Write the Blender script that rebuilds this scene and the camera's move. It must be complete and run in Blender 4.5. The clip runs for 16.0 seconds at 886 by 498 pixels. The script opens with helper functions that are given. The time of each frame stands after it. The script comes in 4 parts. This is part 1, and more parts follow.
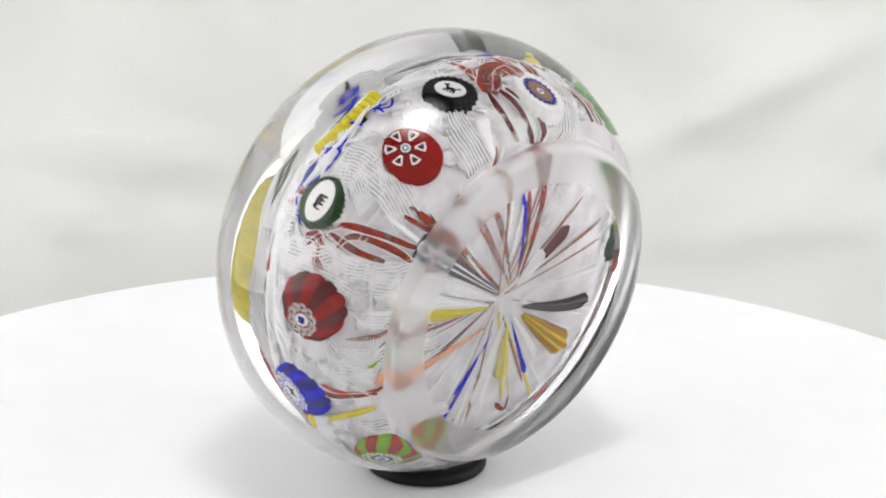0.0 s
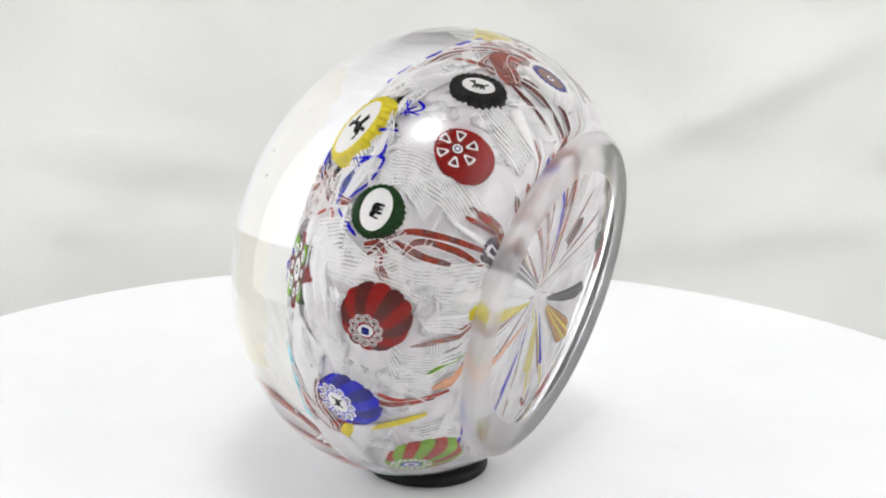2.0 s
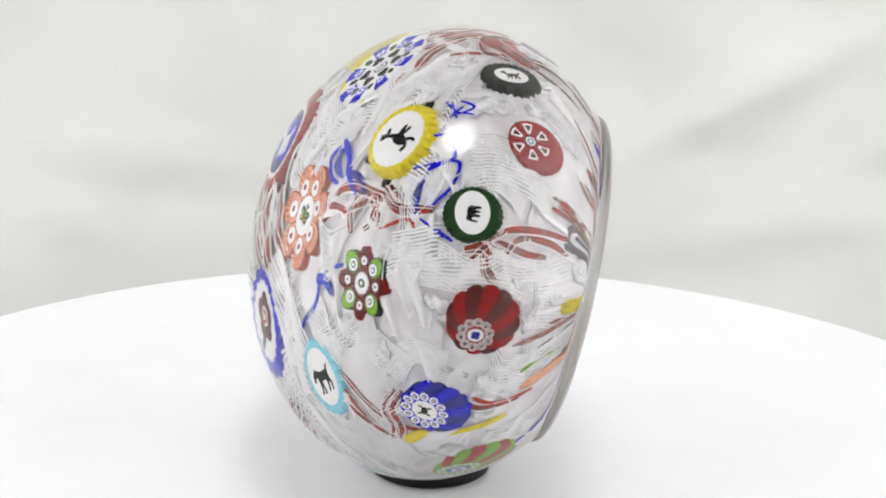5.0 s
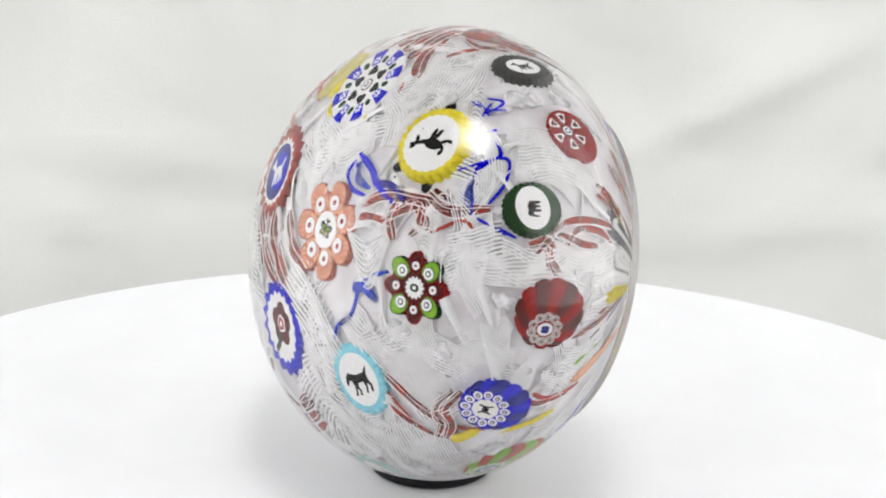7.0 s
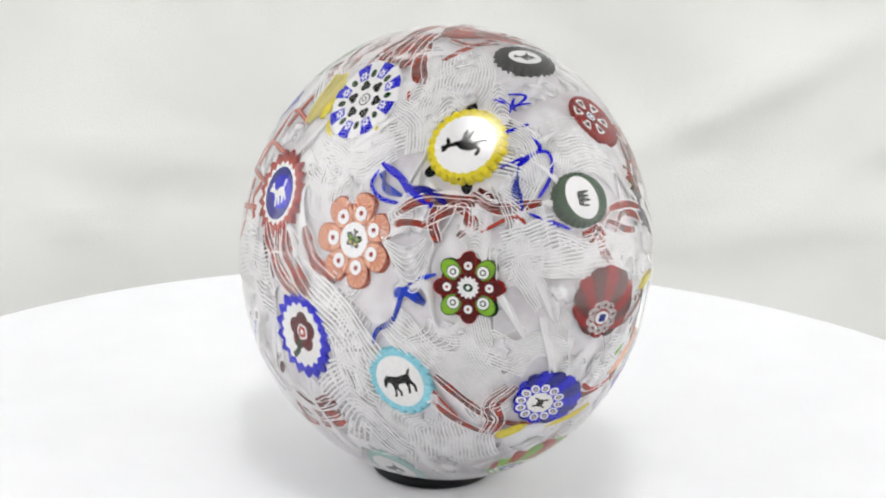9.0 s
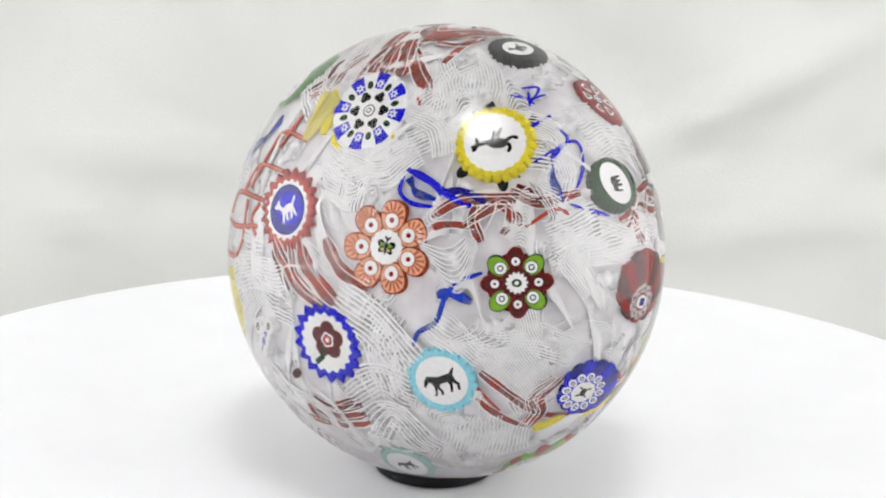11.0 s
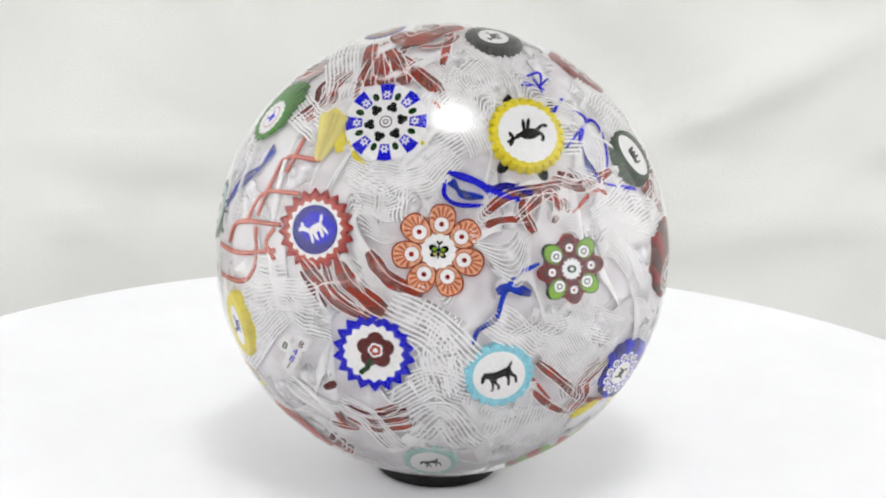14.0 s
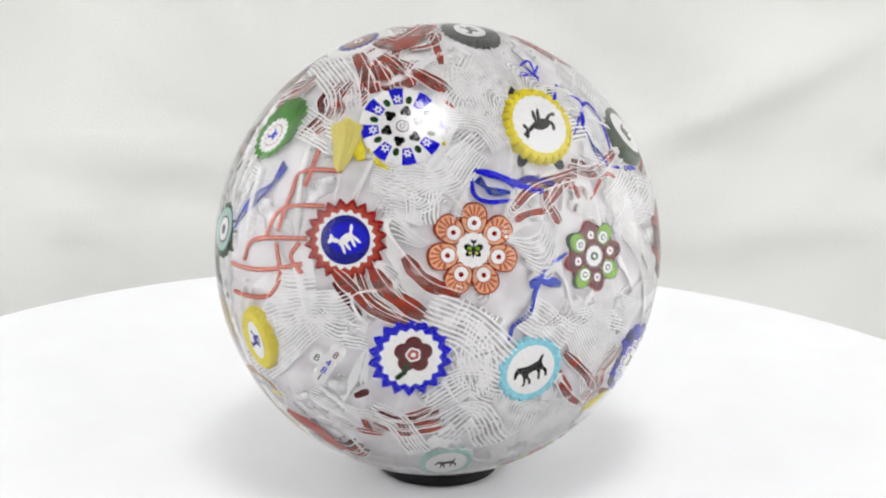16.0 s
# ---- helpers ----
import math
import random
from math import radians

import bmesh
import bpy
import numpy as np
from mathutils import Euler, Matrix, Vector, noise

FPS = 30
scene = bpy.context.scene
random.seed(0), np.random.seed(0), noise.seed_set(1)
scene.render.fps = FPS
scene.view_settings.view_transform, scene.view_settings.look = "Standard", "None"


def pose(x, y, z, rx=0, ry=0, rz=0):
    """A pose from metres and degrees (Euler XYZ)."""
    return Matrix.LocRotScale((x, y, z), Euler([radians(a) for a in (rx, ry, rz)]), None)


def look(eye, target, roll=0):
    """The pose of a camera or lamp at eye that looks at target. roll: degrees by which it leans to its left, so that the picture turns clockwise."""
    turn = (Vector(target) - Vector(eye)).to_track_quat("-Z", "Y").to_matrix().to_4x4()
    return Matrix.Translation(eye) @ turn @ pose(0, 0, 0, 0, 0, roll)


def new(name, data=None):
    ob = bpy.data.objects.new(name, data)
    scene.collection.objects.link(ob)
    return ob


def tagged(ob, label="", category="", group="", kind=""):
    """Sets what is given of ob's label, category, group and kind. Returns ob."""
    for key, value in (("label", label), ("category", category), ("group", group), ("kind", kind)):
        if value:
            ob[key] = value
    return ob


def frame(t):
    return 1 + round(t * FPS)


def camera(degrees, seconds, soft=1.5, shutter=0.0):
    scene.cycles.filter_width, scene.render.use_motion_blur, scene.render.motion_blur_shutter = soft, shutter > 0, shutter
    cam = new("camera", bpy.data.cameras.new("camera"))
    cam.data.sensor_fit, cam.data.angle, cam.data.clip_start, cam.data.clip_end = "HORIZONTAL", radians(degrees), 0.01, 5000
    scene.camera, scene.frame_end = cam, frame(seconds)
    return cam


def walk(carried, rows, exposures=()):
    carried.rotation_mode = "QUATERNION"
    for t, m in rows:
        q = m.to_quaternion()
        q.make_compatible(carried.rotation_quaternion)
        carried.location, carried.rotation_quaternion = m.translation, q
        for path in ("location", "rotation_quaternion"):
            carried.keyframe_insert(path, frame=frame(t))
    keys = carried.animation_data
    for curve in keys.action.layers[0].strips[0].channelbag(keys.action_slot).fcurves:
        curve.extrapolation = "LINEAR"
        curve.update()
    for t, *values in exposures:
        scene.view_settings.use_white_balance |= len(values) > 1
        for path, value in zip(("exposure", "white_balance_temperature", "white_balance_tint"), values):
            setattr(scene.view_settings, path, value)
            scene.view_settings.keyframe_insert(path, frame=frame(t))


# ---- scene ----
# A glass paperweight with millefiori canes on a turning white turntable in a
# white fabric light tent.
SECONDS = 16.0
cam = camera(30.38, SECONDS, soft=2.0)
EYE = (0.00127, -0.27781, 0.12375)
DOWN = radians(15.635)
AIM = (EYE[0], EYE[1] + math.cos(DOWN), EYE[2] - math.sin(DOWN))
walk(cam, [(0.0, look(EYE, AIM, 1.25)), (SECONDS, look(EYE, AIM, 1.25))], exposures=[(0.0, 0.17), (SECONDS, 0.17)])


def spin(t):
    """The turntable's turn at t seconds."""
    return pose(0, 0, 0, 0, 0, -(136.87 - 9.763 * t))


# ---- light ----
world = bpy.data.worlds.new("room")
scene.world = world
world.use_nodes = True
world.node_tree.nodes["Background"].inputs[0].default_value = (1.0, 0.99, 0.97, 1)
world.node_tree.nodes["Background"].inputs[1].default_value = 0.42


# ---- materials ----
def srgb(r, g, b):
    return tuple(((c / 255 + 0.055) / 1.055) ** 2.4 if c > 10 else c / 255 / 12.92 for c in (r, g, b)) + (1,)


def material(name, colour, rough=0.5, spec=0.3, vary=0.08, scale=400.0, bump=0.0, bump_scale=900.0, second=None, passing=0.0):
    m = bpy.data.materials.new(name)
    m.use_nodes = True
    nt = m.node_tree
    p = nt.nodes["Principled BSDF"]
    p.inputs["Roughness"].default_value = rough
    p.inputs["Specular IOR Level"].default_value = spec
    tc = nt.nodes.new("ShaderNodeTexCoord")
    n1 = nt.nodes.new("ShaderNodeTexNoise")
    n1.inputs["Scale"].default_value = scale
    n1.inputs["Detail"].default_value = 4
    nt.links.new(tc.outputs["Object"], n1.inputs["Vector"])
    ramp = nt.nodes.new("ShaderNodeValToRGB")
    lo = second or tuple(c * (1 - vary * 2) for c in colour[:3]) + (1,)
    hi = tuple(min(1, c * (1 + vary)) for c in colour[:3]) + (1,)
    ramp.color_ramp.elements[0].color, ramp.color_ramp.elements[1].color = lo, hi
    ramp.color_ramp.elements[0].position, ramp.color_ramp.elements[1].position = 0.3, 0.65
    nt.links.new(n1.outputs["Fac"], ramp.inputs["Fac"])
    nt.links.new(ramp.outputs["Color"], p.inputs["Base Color"])
    if passing:
        tr, mix = nt.nodes.new("ShaderNodeBsdfTranslucent"), nt.nodes.new("ShaderNodeMixShader")
        mix.inputs[0].default_value = passing
        nt.links.new(ramp.outputs["Color"], tr.inputs["Color"])
        nt.links.new(p.outputs["BSDF"], mix.inputs[1])
        nt.links.new(tr.outputs["BSDF"], mix.inputs[2])
        nt.links.new(mix.outputs["Shader"], nt.nodes["Material Output"].inputs["Surface"])
    if bump:
        n2 = nt.nodes.new("ShaderNodeTexNoise")
        n2.inputs["Scale"].default_value = bump_scale
        n2.inputs["Detail"].default_value = 5
        nt.links.new(tc.outputs["Object"], n2.inputs["Vector"])
        b = nt.nodes.new("ShaderNodeBump")
        b.inputs["Strength"].default_value = bump
        b.inputs["Distance"].default_value = 0.001
        nt.links.new(n2.outputs["Fac"], b.inputs["Height"])
        nt.links.new(b.outputs["Normal"], p.inputs["Normal"])
    return m


def cane_glass(name, r, g, b, vary=0.10):
    c = srgb(r, g, b)
    if min(r, g, b) < 200:  # tinted glass is deep and pure
        c = tuple(max(0.002, k * 0.92 - 0.018) for k in c[:3]) + (1,)
    return material(name, c, rough=0.45, spec=0.0, vary=vary, scale=1500.0)


def clear_glass(name):
    m = bpy.data.materials.new(name)
    m.use_nodes = True
    p = m.node_tree.nodes["Principled BSDF"]
    p.inputs["Base Color"].default_value = (0.992, 0.990, 0.994, 1)
    p.inputs["Roughness"].default_value = 0.0
    p.inputs["IOR"].default_value = 1.53
    p.inputs["Transmission Weight"].default_value = 1.0
    return m


def glow(name, colour, strength, reach):
    """The diffuser of a softbox, brightest in its middle."""
    m = bpy.data.materials.new(name)
    m.use_nodes = True
    nt = m.node_tree
    nt.nodes.remove(nt.nodes["Principled BSDF"])
    tc, mp, gr = nt.nodes.new("ShaderNodeTexCoord"), nt.nodes.new("ShaderNodeMapping"), nt.nodes.new("ShaderNodeTexGradient")
    mp.inputs["Scale"].default_value = (1 / reach, 1 / reach, 0)
    gr.gradient_type = "SPHERICAL"
    mul, em = nt.nodes.new("ShaderNodeMath"), nt.nodes.new("ShaderNodeEmission")
    mul.operation = "MULTIPLY"
    mul.inputs[1].default_value = strength
    em.inputs["Color"].default_value = colour
    nt.links.new(tc.outputs["Object"], mp.inputs["Vector"])
    nt.links.new(mp.outputs["Vector"], gr.inputs["Vector"])
    soft = nt.nodes.new("ShaderNodeMath")
    soft.operation = "POWER"
    soft.inputs[1].default_value = 2.5
    nt.links.new(gr.outputs["Fac"], soft.inputs[0])
    nt.links.new(soft.outputs["Value"], mul.inputs[0])
    nt.links.new(mul.outputs["Value"], em.inputs["Strength"])
    nt.links.new(em.outputs["Emission"], nt.nodes["Material Output"].inputs["Surface"])
    return m


DIFFUSER = glow("softbox_diffuser", (1.0, 0.992, 0.985, 1), 38.0, 0.24)
GLASS = clear_glass("clear_lead_glass")
LACQUER = material("white_turntable_lacquer", (0.785, 0.79, 0.815, 1), 0.35, 0.3, 0.01, 60.0)
FABRIC = material("white_tent_fabric", (0.645, 0.648, 0.634, 1), 0.9, 0.1, 0.02, 14.0, 0.15, 1500.0)
# fabric of the unseen tent sides; its own glow is added as fill light
FILL_FABRIC = material("fill_glow_tent_fabric", (0.73, 0.73, 0.722, 1), 0.9, 0.1, 0.02, 14.0, 0.15, 1500.0)
FILL_FABRIC.node_tree.nodes["Principled BSDF"].inputs["Emission Color"].default_value = (1.0, 0.995, 0.985, 1)


def add_fill_glow(m, strength, reach):
    """Gives the unseen tent sides an added fill glow, brightest at its middle."""
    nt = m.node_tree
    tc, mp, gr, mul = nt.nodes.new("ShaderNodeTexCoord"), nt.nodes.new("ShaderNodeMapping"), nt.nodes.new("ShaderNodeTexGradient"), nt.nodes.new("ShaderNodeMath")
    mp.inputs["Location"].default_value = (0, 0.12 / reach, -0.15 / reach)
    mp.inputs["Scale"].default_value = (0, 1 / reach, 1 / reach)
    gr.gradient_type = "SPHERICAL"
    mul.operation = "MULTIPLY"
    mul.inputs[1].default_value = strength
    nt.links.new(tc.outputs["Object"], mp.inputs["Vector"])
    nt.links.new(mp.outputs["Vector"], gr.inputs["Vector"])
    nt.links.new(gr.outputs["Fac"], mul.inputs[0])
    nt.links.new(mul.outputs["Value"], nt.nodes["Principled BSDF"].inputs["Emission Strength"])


add_fill_glow(FILL_FABRIC, 2.2, 0.70)
# unseen tent top: darkened to cut reflections on the glass, faint fill glow added
TOP_FABRIC = material("darkened_top_fabric", (0.36, 0.36, 0.356, 1), 0.9, 0.1, 0.02, 14.0, 0.15, 1500.0)
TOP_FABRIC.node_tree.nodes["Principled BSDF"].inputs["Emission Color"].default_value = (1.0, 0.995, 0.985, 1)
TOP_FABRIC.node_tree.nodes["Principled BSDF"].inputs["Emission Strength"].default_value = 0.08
RUBBER = material("black_rubber", (0.008, 0.008, 0.009, 1), 0.5, 0.15, 0.2, 300.0, 0.1, 2500.0)
GROUND = material("white_muslin_ground", (0.92, 0.905, 0.925, 1), 0.6, 0.0, 0.02, 230.0, second=(0.70, 0.665, 0.695, 1), passing=0.08)
WHITE = cane_glass("opaque_white_glass", 246, 245, 245, 0.03)
LACE = cane_glass("white_filigree_glass", 250, 249, 250, 0.02)
VEIL = cane_glass("milky_veil_glass", 246, 245, 248, 0.03)


def thin_out(m, low, high):
    """Lets a material fade to clear in soft patches."""
    nt = m.node_tree
    tc, no, ramp = nt.nodes.new("ShaderNodeTexCoord"), nt.nodes.new("ShaderNodeTexNoise"), nt.nodes.new("ShaderNodeMapRange")
    no.inputs["Scale"].default_value = 420.0
    ramp.inputs["From Min"].default_value, ramp.inputs["From Max"].default_value = 0.35, 0.68
    ramp.inputs["To Min"].default_value, ramp.inputs["To Max"].default_value = low, high
    clear, mix = nt.nodes.new("ShaderNodeBsdfTransparent"), nt.nodes.new("ShaderNodeMixShader")
    nt.links.new(tc.outputs["Object"], no.inputs["Vector"])
    nt.links.new(no.outputs["Fac"], ramp.inputs["Value"])
    nt.links.new(ramp.outputs["Result"], mix.inputs[0])
    nt.links.new(clear.outputs["BSDF"], mix.inputs[1])
    nt.links.new(nt.nodes["Principled BSDF"].outputs["BSDF"], mix.inputs[2])
    nt.links.new(mix.outputs["Shader"], nt.nodes["Material Output"].inputs["Surface"])


thin_out(VEIL, 0.25, 0.95)
GAUZE = cane_glass("white_gauze_glass", 250, 249, 251, 0.02)
thin_out(GAUZE, 0.20, 0.90)
MUSLIN = cane_glass("dense_white_muslin_glass", 252, 251, 252, 0.02)
thin_out(MUSLIN, 0.55, 1.0)
BLACK = cane_glass("black_glass", 9, 7, 9)
BLUE = cane_glass("cobalt_blue_glass", 12, 26, 212)
NAVY = cane_glass("dark_blue_glass", 16, 26, 140)
RED = cane_glass("ruby_red_glass", 156, 34, 28)
DARKRED = cane_glass("dark_red_glass", 96, 16, 16)
ROSE = cane_glass("brick_rose_glass", 186, 72, 58)
ORANGE = cane_glass("salmon_orange_glass", 242, 182, 146)
RUST = cane_glass("rust_red_glass", 166, 66, 44)
FLUTE = cane_glass("burnt_salmon_glass", 204, 104, 70)
CORAL = cane_glass("coral_highlight_glass", 220, 134, 116)
BRICK = cane_glass("brick_red_ribbon_glass", 174, 72, 58, 0.15)
BROWN = cane_glass("rosy_brown_glass", 150, 112, 104)
SKY = cane_glass("mid_blue_ribbon_glass", 40, 70, 212, 0.15)
GREEN = cane_glass("dark_green_glass", 16, 66, 22)
LEAF = cane_glass("leaf_green_glass", 66, 142, 40)
LIME = cane_glass("lime_green_glass", 140, 190, 62)
YELLOW = cane_glass("lemon_yellow_glass", 240, 222, 66)
PALEYELLOW = cane_glass("pale_yellow_glass", 236, 222, 128, 0.03)
AMBER = cane_glass("amber_glass", 196, 140, 32)
CYAN = cane_glass("turquoise_glass", 150, 222, 238)
AQUA = cane_glass("pale_aqua_glass", 178, 214, 208)
GREY = cane_glass("grey_violet_glass", 108, 100, 112)
thin_out(BRICK, 0.45, 1.0)
thin_out(SKY, 0.35, 1.0)
DUSK = cane_glass("dusky_pink_glass", 192, 126, 112)
thin_out(DUSK, 0.30, 0.95)


# ---- mesh helpers ----
def finish(name, bm, mat, parent=None, smooth=False, label=""):
    bmesh.ops.recalc_face_normals(bm, faces=bm.faces)
    me = bpy.data.meshes.new(name)
    bm.to_mesh(me)
    bm.free()
    if smooth:
        for p in me.polygons:
            p.use_smooth = True
    me.materials.append(mat)
    ob = new(name, me)
    if parent:
        ob.parent = parent
    if label:
        tagged(ob, label)
    return ob


def part(name, bm, mat, parent, label="", smooth=False):
    return finish(name, bm, mat, parent, smooth, label)


def revolve(profile, segments=96):
    """A closed solid of revolution round z from (r, z) points; the ends lie on the axis."""
    bm = bmesh.new()
    rings = []
    for r, z in profile:
        if r < 1e-7:
            rings.append([bm.verts.new((0, 0, z))])
        else:
            rings.append([bm.verts.new((r * math.cos(2 * math.pi * i / segments), r * math.sin(2 * math.pi * i / segments), z)) for i in range(segments)])
    pairs = list(zip(rings, rings[1:]))
    if len(rings[0]) > 1:
        pairs.append((rings[-1], rings[0]))
    for a, b in pairs:
        for i in range(segments):
            j = (i + 1) % segments
            if len(a) == 1:
                bm.faces.new((a[0], b[i], b[j]))
            elif len(b) == 1:
                bm.faces.new((a[i], b[0], a[j]))
            else:
                bm.faces.new((a[i], b[i], b[j], a[j]))
    return bm


# ---- the tent, the turntable and the ring ----
def make_backdrop():
    bm = bmesh.new()
    nx, nz = 260, 150
    grid = []
    rng = random.Random(5)
    folds = [(rng.uniform(-0.28, 0.28), rng.uniform(-0.05, 0.22), rng.uniform(-0.9, 0.9), rng.uniform(0.0035, 0.010), rng.uniform(0.05, 0.16), rng.uniform(-0.0016, 0.0016), rng.uniform(-1.5, 1.5)) for _ in range(46)]
    # the large creases that can be told apart
    folds += [(-0.119, -0.014, -0.33, 0.0035, 0.022, -0.0034, 0.0), (0.091, 0.031, 0.50, 0.0055, 0.050, -0.0042, 0.0), (0.118, 0.045, 0.52, 0.0060, 0.050, -0.0038, 0.0),
              (0.106, -0.011, 0.12, 0.0050, 0.045, -0.0034, 0.5), (0.083, 0.027, -0.75, 0.0025, 0.007, -0.0016, 0.0), (-0.095, 0.010, -0.10, 0.0060, 0.050, -0.0026, 0.4),
              (-0.060, 0.046, -0.90, 0.0070, 0.050, -0.0034, 0.0), (0.128, 0.008, 0.62, 0.0040, 0.030, -0.0028, 0.0)]
    for j in range(nz + 1):
        row = []
        for i in range(nx + 1):
            x, z = -0.5 + i / nx, -0.10 + 0.92 * j / nz
            d = 0.0040 * noise.noise(Vector((x * 5 + z * 4, z * 9 - x * 5, 0.3)))
            d += 0.0030 * noise.noise(Vector((x * 16 - z * 9, z * 20 + x * 8, 4.0)))
            for fx, fz, ang, wide, far, tall, bow in folds:
                a, b = (x - fx) * math.cos(ang) + (z - fz) * math.sin(ang), (z - fz) * math.cos(ang) - (x - fx) * math.sin(ang)
                b += bow * a * a
                if abs(b) < wide * 3 and abs(a) < far * 2:
                    d += tall * math.exp(-(b / wide) ** 2 - (a / far) ** 2)
            d += 0.0025 * (1 - abs(noise.noise(Vector((x * 9 + z * 12, z * 9 - x * 11, 9.0))))) ** 7
            row.append(bm.verts.new((x, 0.235 + d, z)))
        grid.append(row)
    for j in range(nz):
        for i in range(nx):
            bm.faces.new((grid[j][i], grid[j][i + 1], grid[j + 1][i + 1], grid[j + 1][i]))
    ob = finish("backdrop", bm, FABRIC, None, True)
    return tagged(ob, "softly creased white fabric backdrop of a light tent", "backdrop", kind="structure")


def slab(name, lo, hi, mat, label, category):
    bm = bmesh.new()
    bmesh.ops.create_cube(bm, size=1)
    for v in bm.verts:
        v.co = [lo[k] + (v.co[k] + 0.5) * (hi[k] - lo[k]) for k in range(3)]
    return tagged(finish(name, bm, mat), label, category, kind="structure")


def make_tent():
    make_backdrop()
    slab("floor", (-0.5, -0.6, -0.105), (0.5, 0.26, -0.090), FABRIC, "white fabric floor under the turntable", "floor")
    slab("wall_west", (-0.515, -0.60, -0.09), (-0.50, 0.26, 0.82), FILL_FABRIC, "unseen white fabric tent side with an added fill glow", "wall")
    slab("wall_east", (0.50, -0.60, -0.09), (0.515, 0.26, 0.82), FILL_FABRIC, "unseen white fabric tent side with an added fill glow", "wall")
    slab("ceiling", (-0.515, -0.66, 0.82), (0.515, 0.26, 0.835), TOP_FABRIC, "unseen tent top, darkened against reflections, with a faint added glow", "ceiling")


def make_softbox():
    """A round lamp under the tent's top."""
    base = tagged(new("softbox"), "round softbox lamp under the tent's top", "lamp")
    base.matrix_basis = pose(0.04, -0.25, 0.80)
    part("housing", revolve([(0, 0.0195), (0.25, 0.0195), (0.26, 0.001), (0.245, 0.001), (0.24, 0.006), (0, 0.006)], 64), FABRIC, base)
    part("diffuser", revolve([(0, 0.004), (0.24, 0.004), (0.24, 0.0), (0, 0.0)], 64), DIFFUSER, base)
    return base


TABLE = 0.005


def make_turntable():
    base = tagged(new("turntable"), "smooth white round turntable, slowly turning", "turntable")
    z = TABLE
    part("disc", revolve([(0, z), (0.1288, z), (0.1297, z - 0.0005), (0.1300, z - 0.0015), (0.1300, z - 0.010), (0.1290, z - 0.012), (0, z - 0.012)], 192), LACQUER, base)
    part("foot", revolve([(0, z - 0.0122), (0.07, z - 0.0122), (0.075, -0.090), (0, -0.090)], 96), LACQUER, base)
    return base


def make_ring():
    prof = []
    for i in range(24):
        a = 2 * math.pi * i / 24
        prof.append((0.0092 + 0.0019 * math.copysign(abs(math.cos(a)) ** 0.75, math.cos(a)), TABLE + 0.00125 + 0.00125 * math.copysign(abs(math.sin(a)) ** 0.75, math.sin(a))))
    ob = finish("support_ring", revolve(prof, 96), RUBBER, None, True)
    return tagged(ob, "small black rubber ring that holds the paperweight", "ring")


# ---- the paperweight ----
RADIUS, DOME, BELLY, BASE = 0.040, 0.0330, 0.0322, 0.0238
CUSHION, CUSHION_H, CUSHION_LOW, CUSHION_Z = 0.02973, 0.01796, 0.0150, -0.0040
FROST = clear_glass("frosted_ground_glass")
FROST.node_tree.nodes["Principled BSDF"].inputs["Roughness"].default_value = 0.28


def grind(m, share):
    """Ground glass: part of the light scatters at its worn skin."""
    nt = m.node_tree
    tc, no, rg = nt.nodes.new("ShaderNodeTexCoord"), nt.nodes.new("ShaderNodeTexNoise"), nt.nodes.new("ShaderNodeMapRange")
    no.inputs["Scale"].default_value = 700.0
    rg.inputs["From Min"].default_value, rg.inputs["From Max"].default_value = 0.3, 0.7
    rg.inputs["To Min"].default_value, rg.inputs["To Max"].default_value = share * 0.85, share * 1.15
    df, mix = nt.nodes.new("ShaderNodeBsdfDiffuse"), nt.nodes.new("ShaderNodeMixShader")
    df.inputs["Color"].default_value = (0.55, 0.54, 0.55, 1)
    nt.links.new(tc.outputs["Object"], no.inputs["Vector"])
    nt.links.new(no.outputs["Fac"], rg.inputs["Value"])
    nt.links.new(rg.outputs["Result"], mix.inputs[0])
    nt.links.new(nt.nodes["Principled BSDF"].outputs["BSDF"], mix.inputs[1])
    nt.links.new(df.outputs["BSDF"], mix.inputs[2])
    nt.links.new(mix.outputs["Shader"], nt.nodes["Material Output"].inputs["Surface"])


grind(FROST, 0.04)


def make_glass(parent):
    prof = [(0, DOME)]
    for i in range(1, 41):
        a = math.pi / 2 * i / 40
        prof.append((RADIUS * math.sin(a), DOME * math.cos(a)))
    rim = 0.0020
    for i in range(1, 23):
        z = -(BASE - rim) * i / 22
        prof.append((RADIUS * math.sqrt(1 - (z / BELLY) ** 2), z))
    edge = prof[-1][0] - rim
    for i in range(1, 8):
        a = math.pi / 2 * i / 7
        prof.append((edge + rim * math.cos(a), -(BASE - rim) - rim * math.sin(a)))
    # a worn foot ring round a shallow polished hollow
    hollow = edge - 0.0022
    for i in range(0, 21):
        r = hollow * (1 - i / 20)
        prof.append((r, -BASE + 0.0007 * (1 + math.cos(math.pi * r / hollow))))
    ob = part("glass_body", revolve(prof, 192), GLASS, parent, "clear colourless domed glass with a hollowed base", True)
    ob.data.materials.append(FROST)
    for f in ob.data.polygons:
        r, z = math.hypot(f.center.x, f.center.y), f.center.z
        if z < -BASE + 0.0021 and r > hollow * 0.90:
            f.material_index = 1
    return ob


def unit(phi, az):
    return Vector((math.sin(phi) * math.cos(az), math.sin(phi) * math.sin(az), math.cos(phi)))


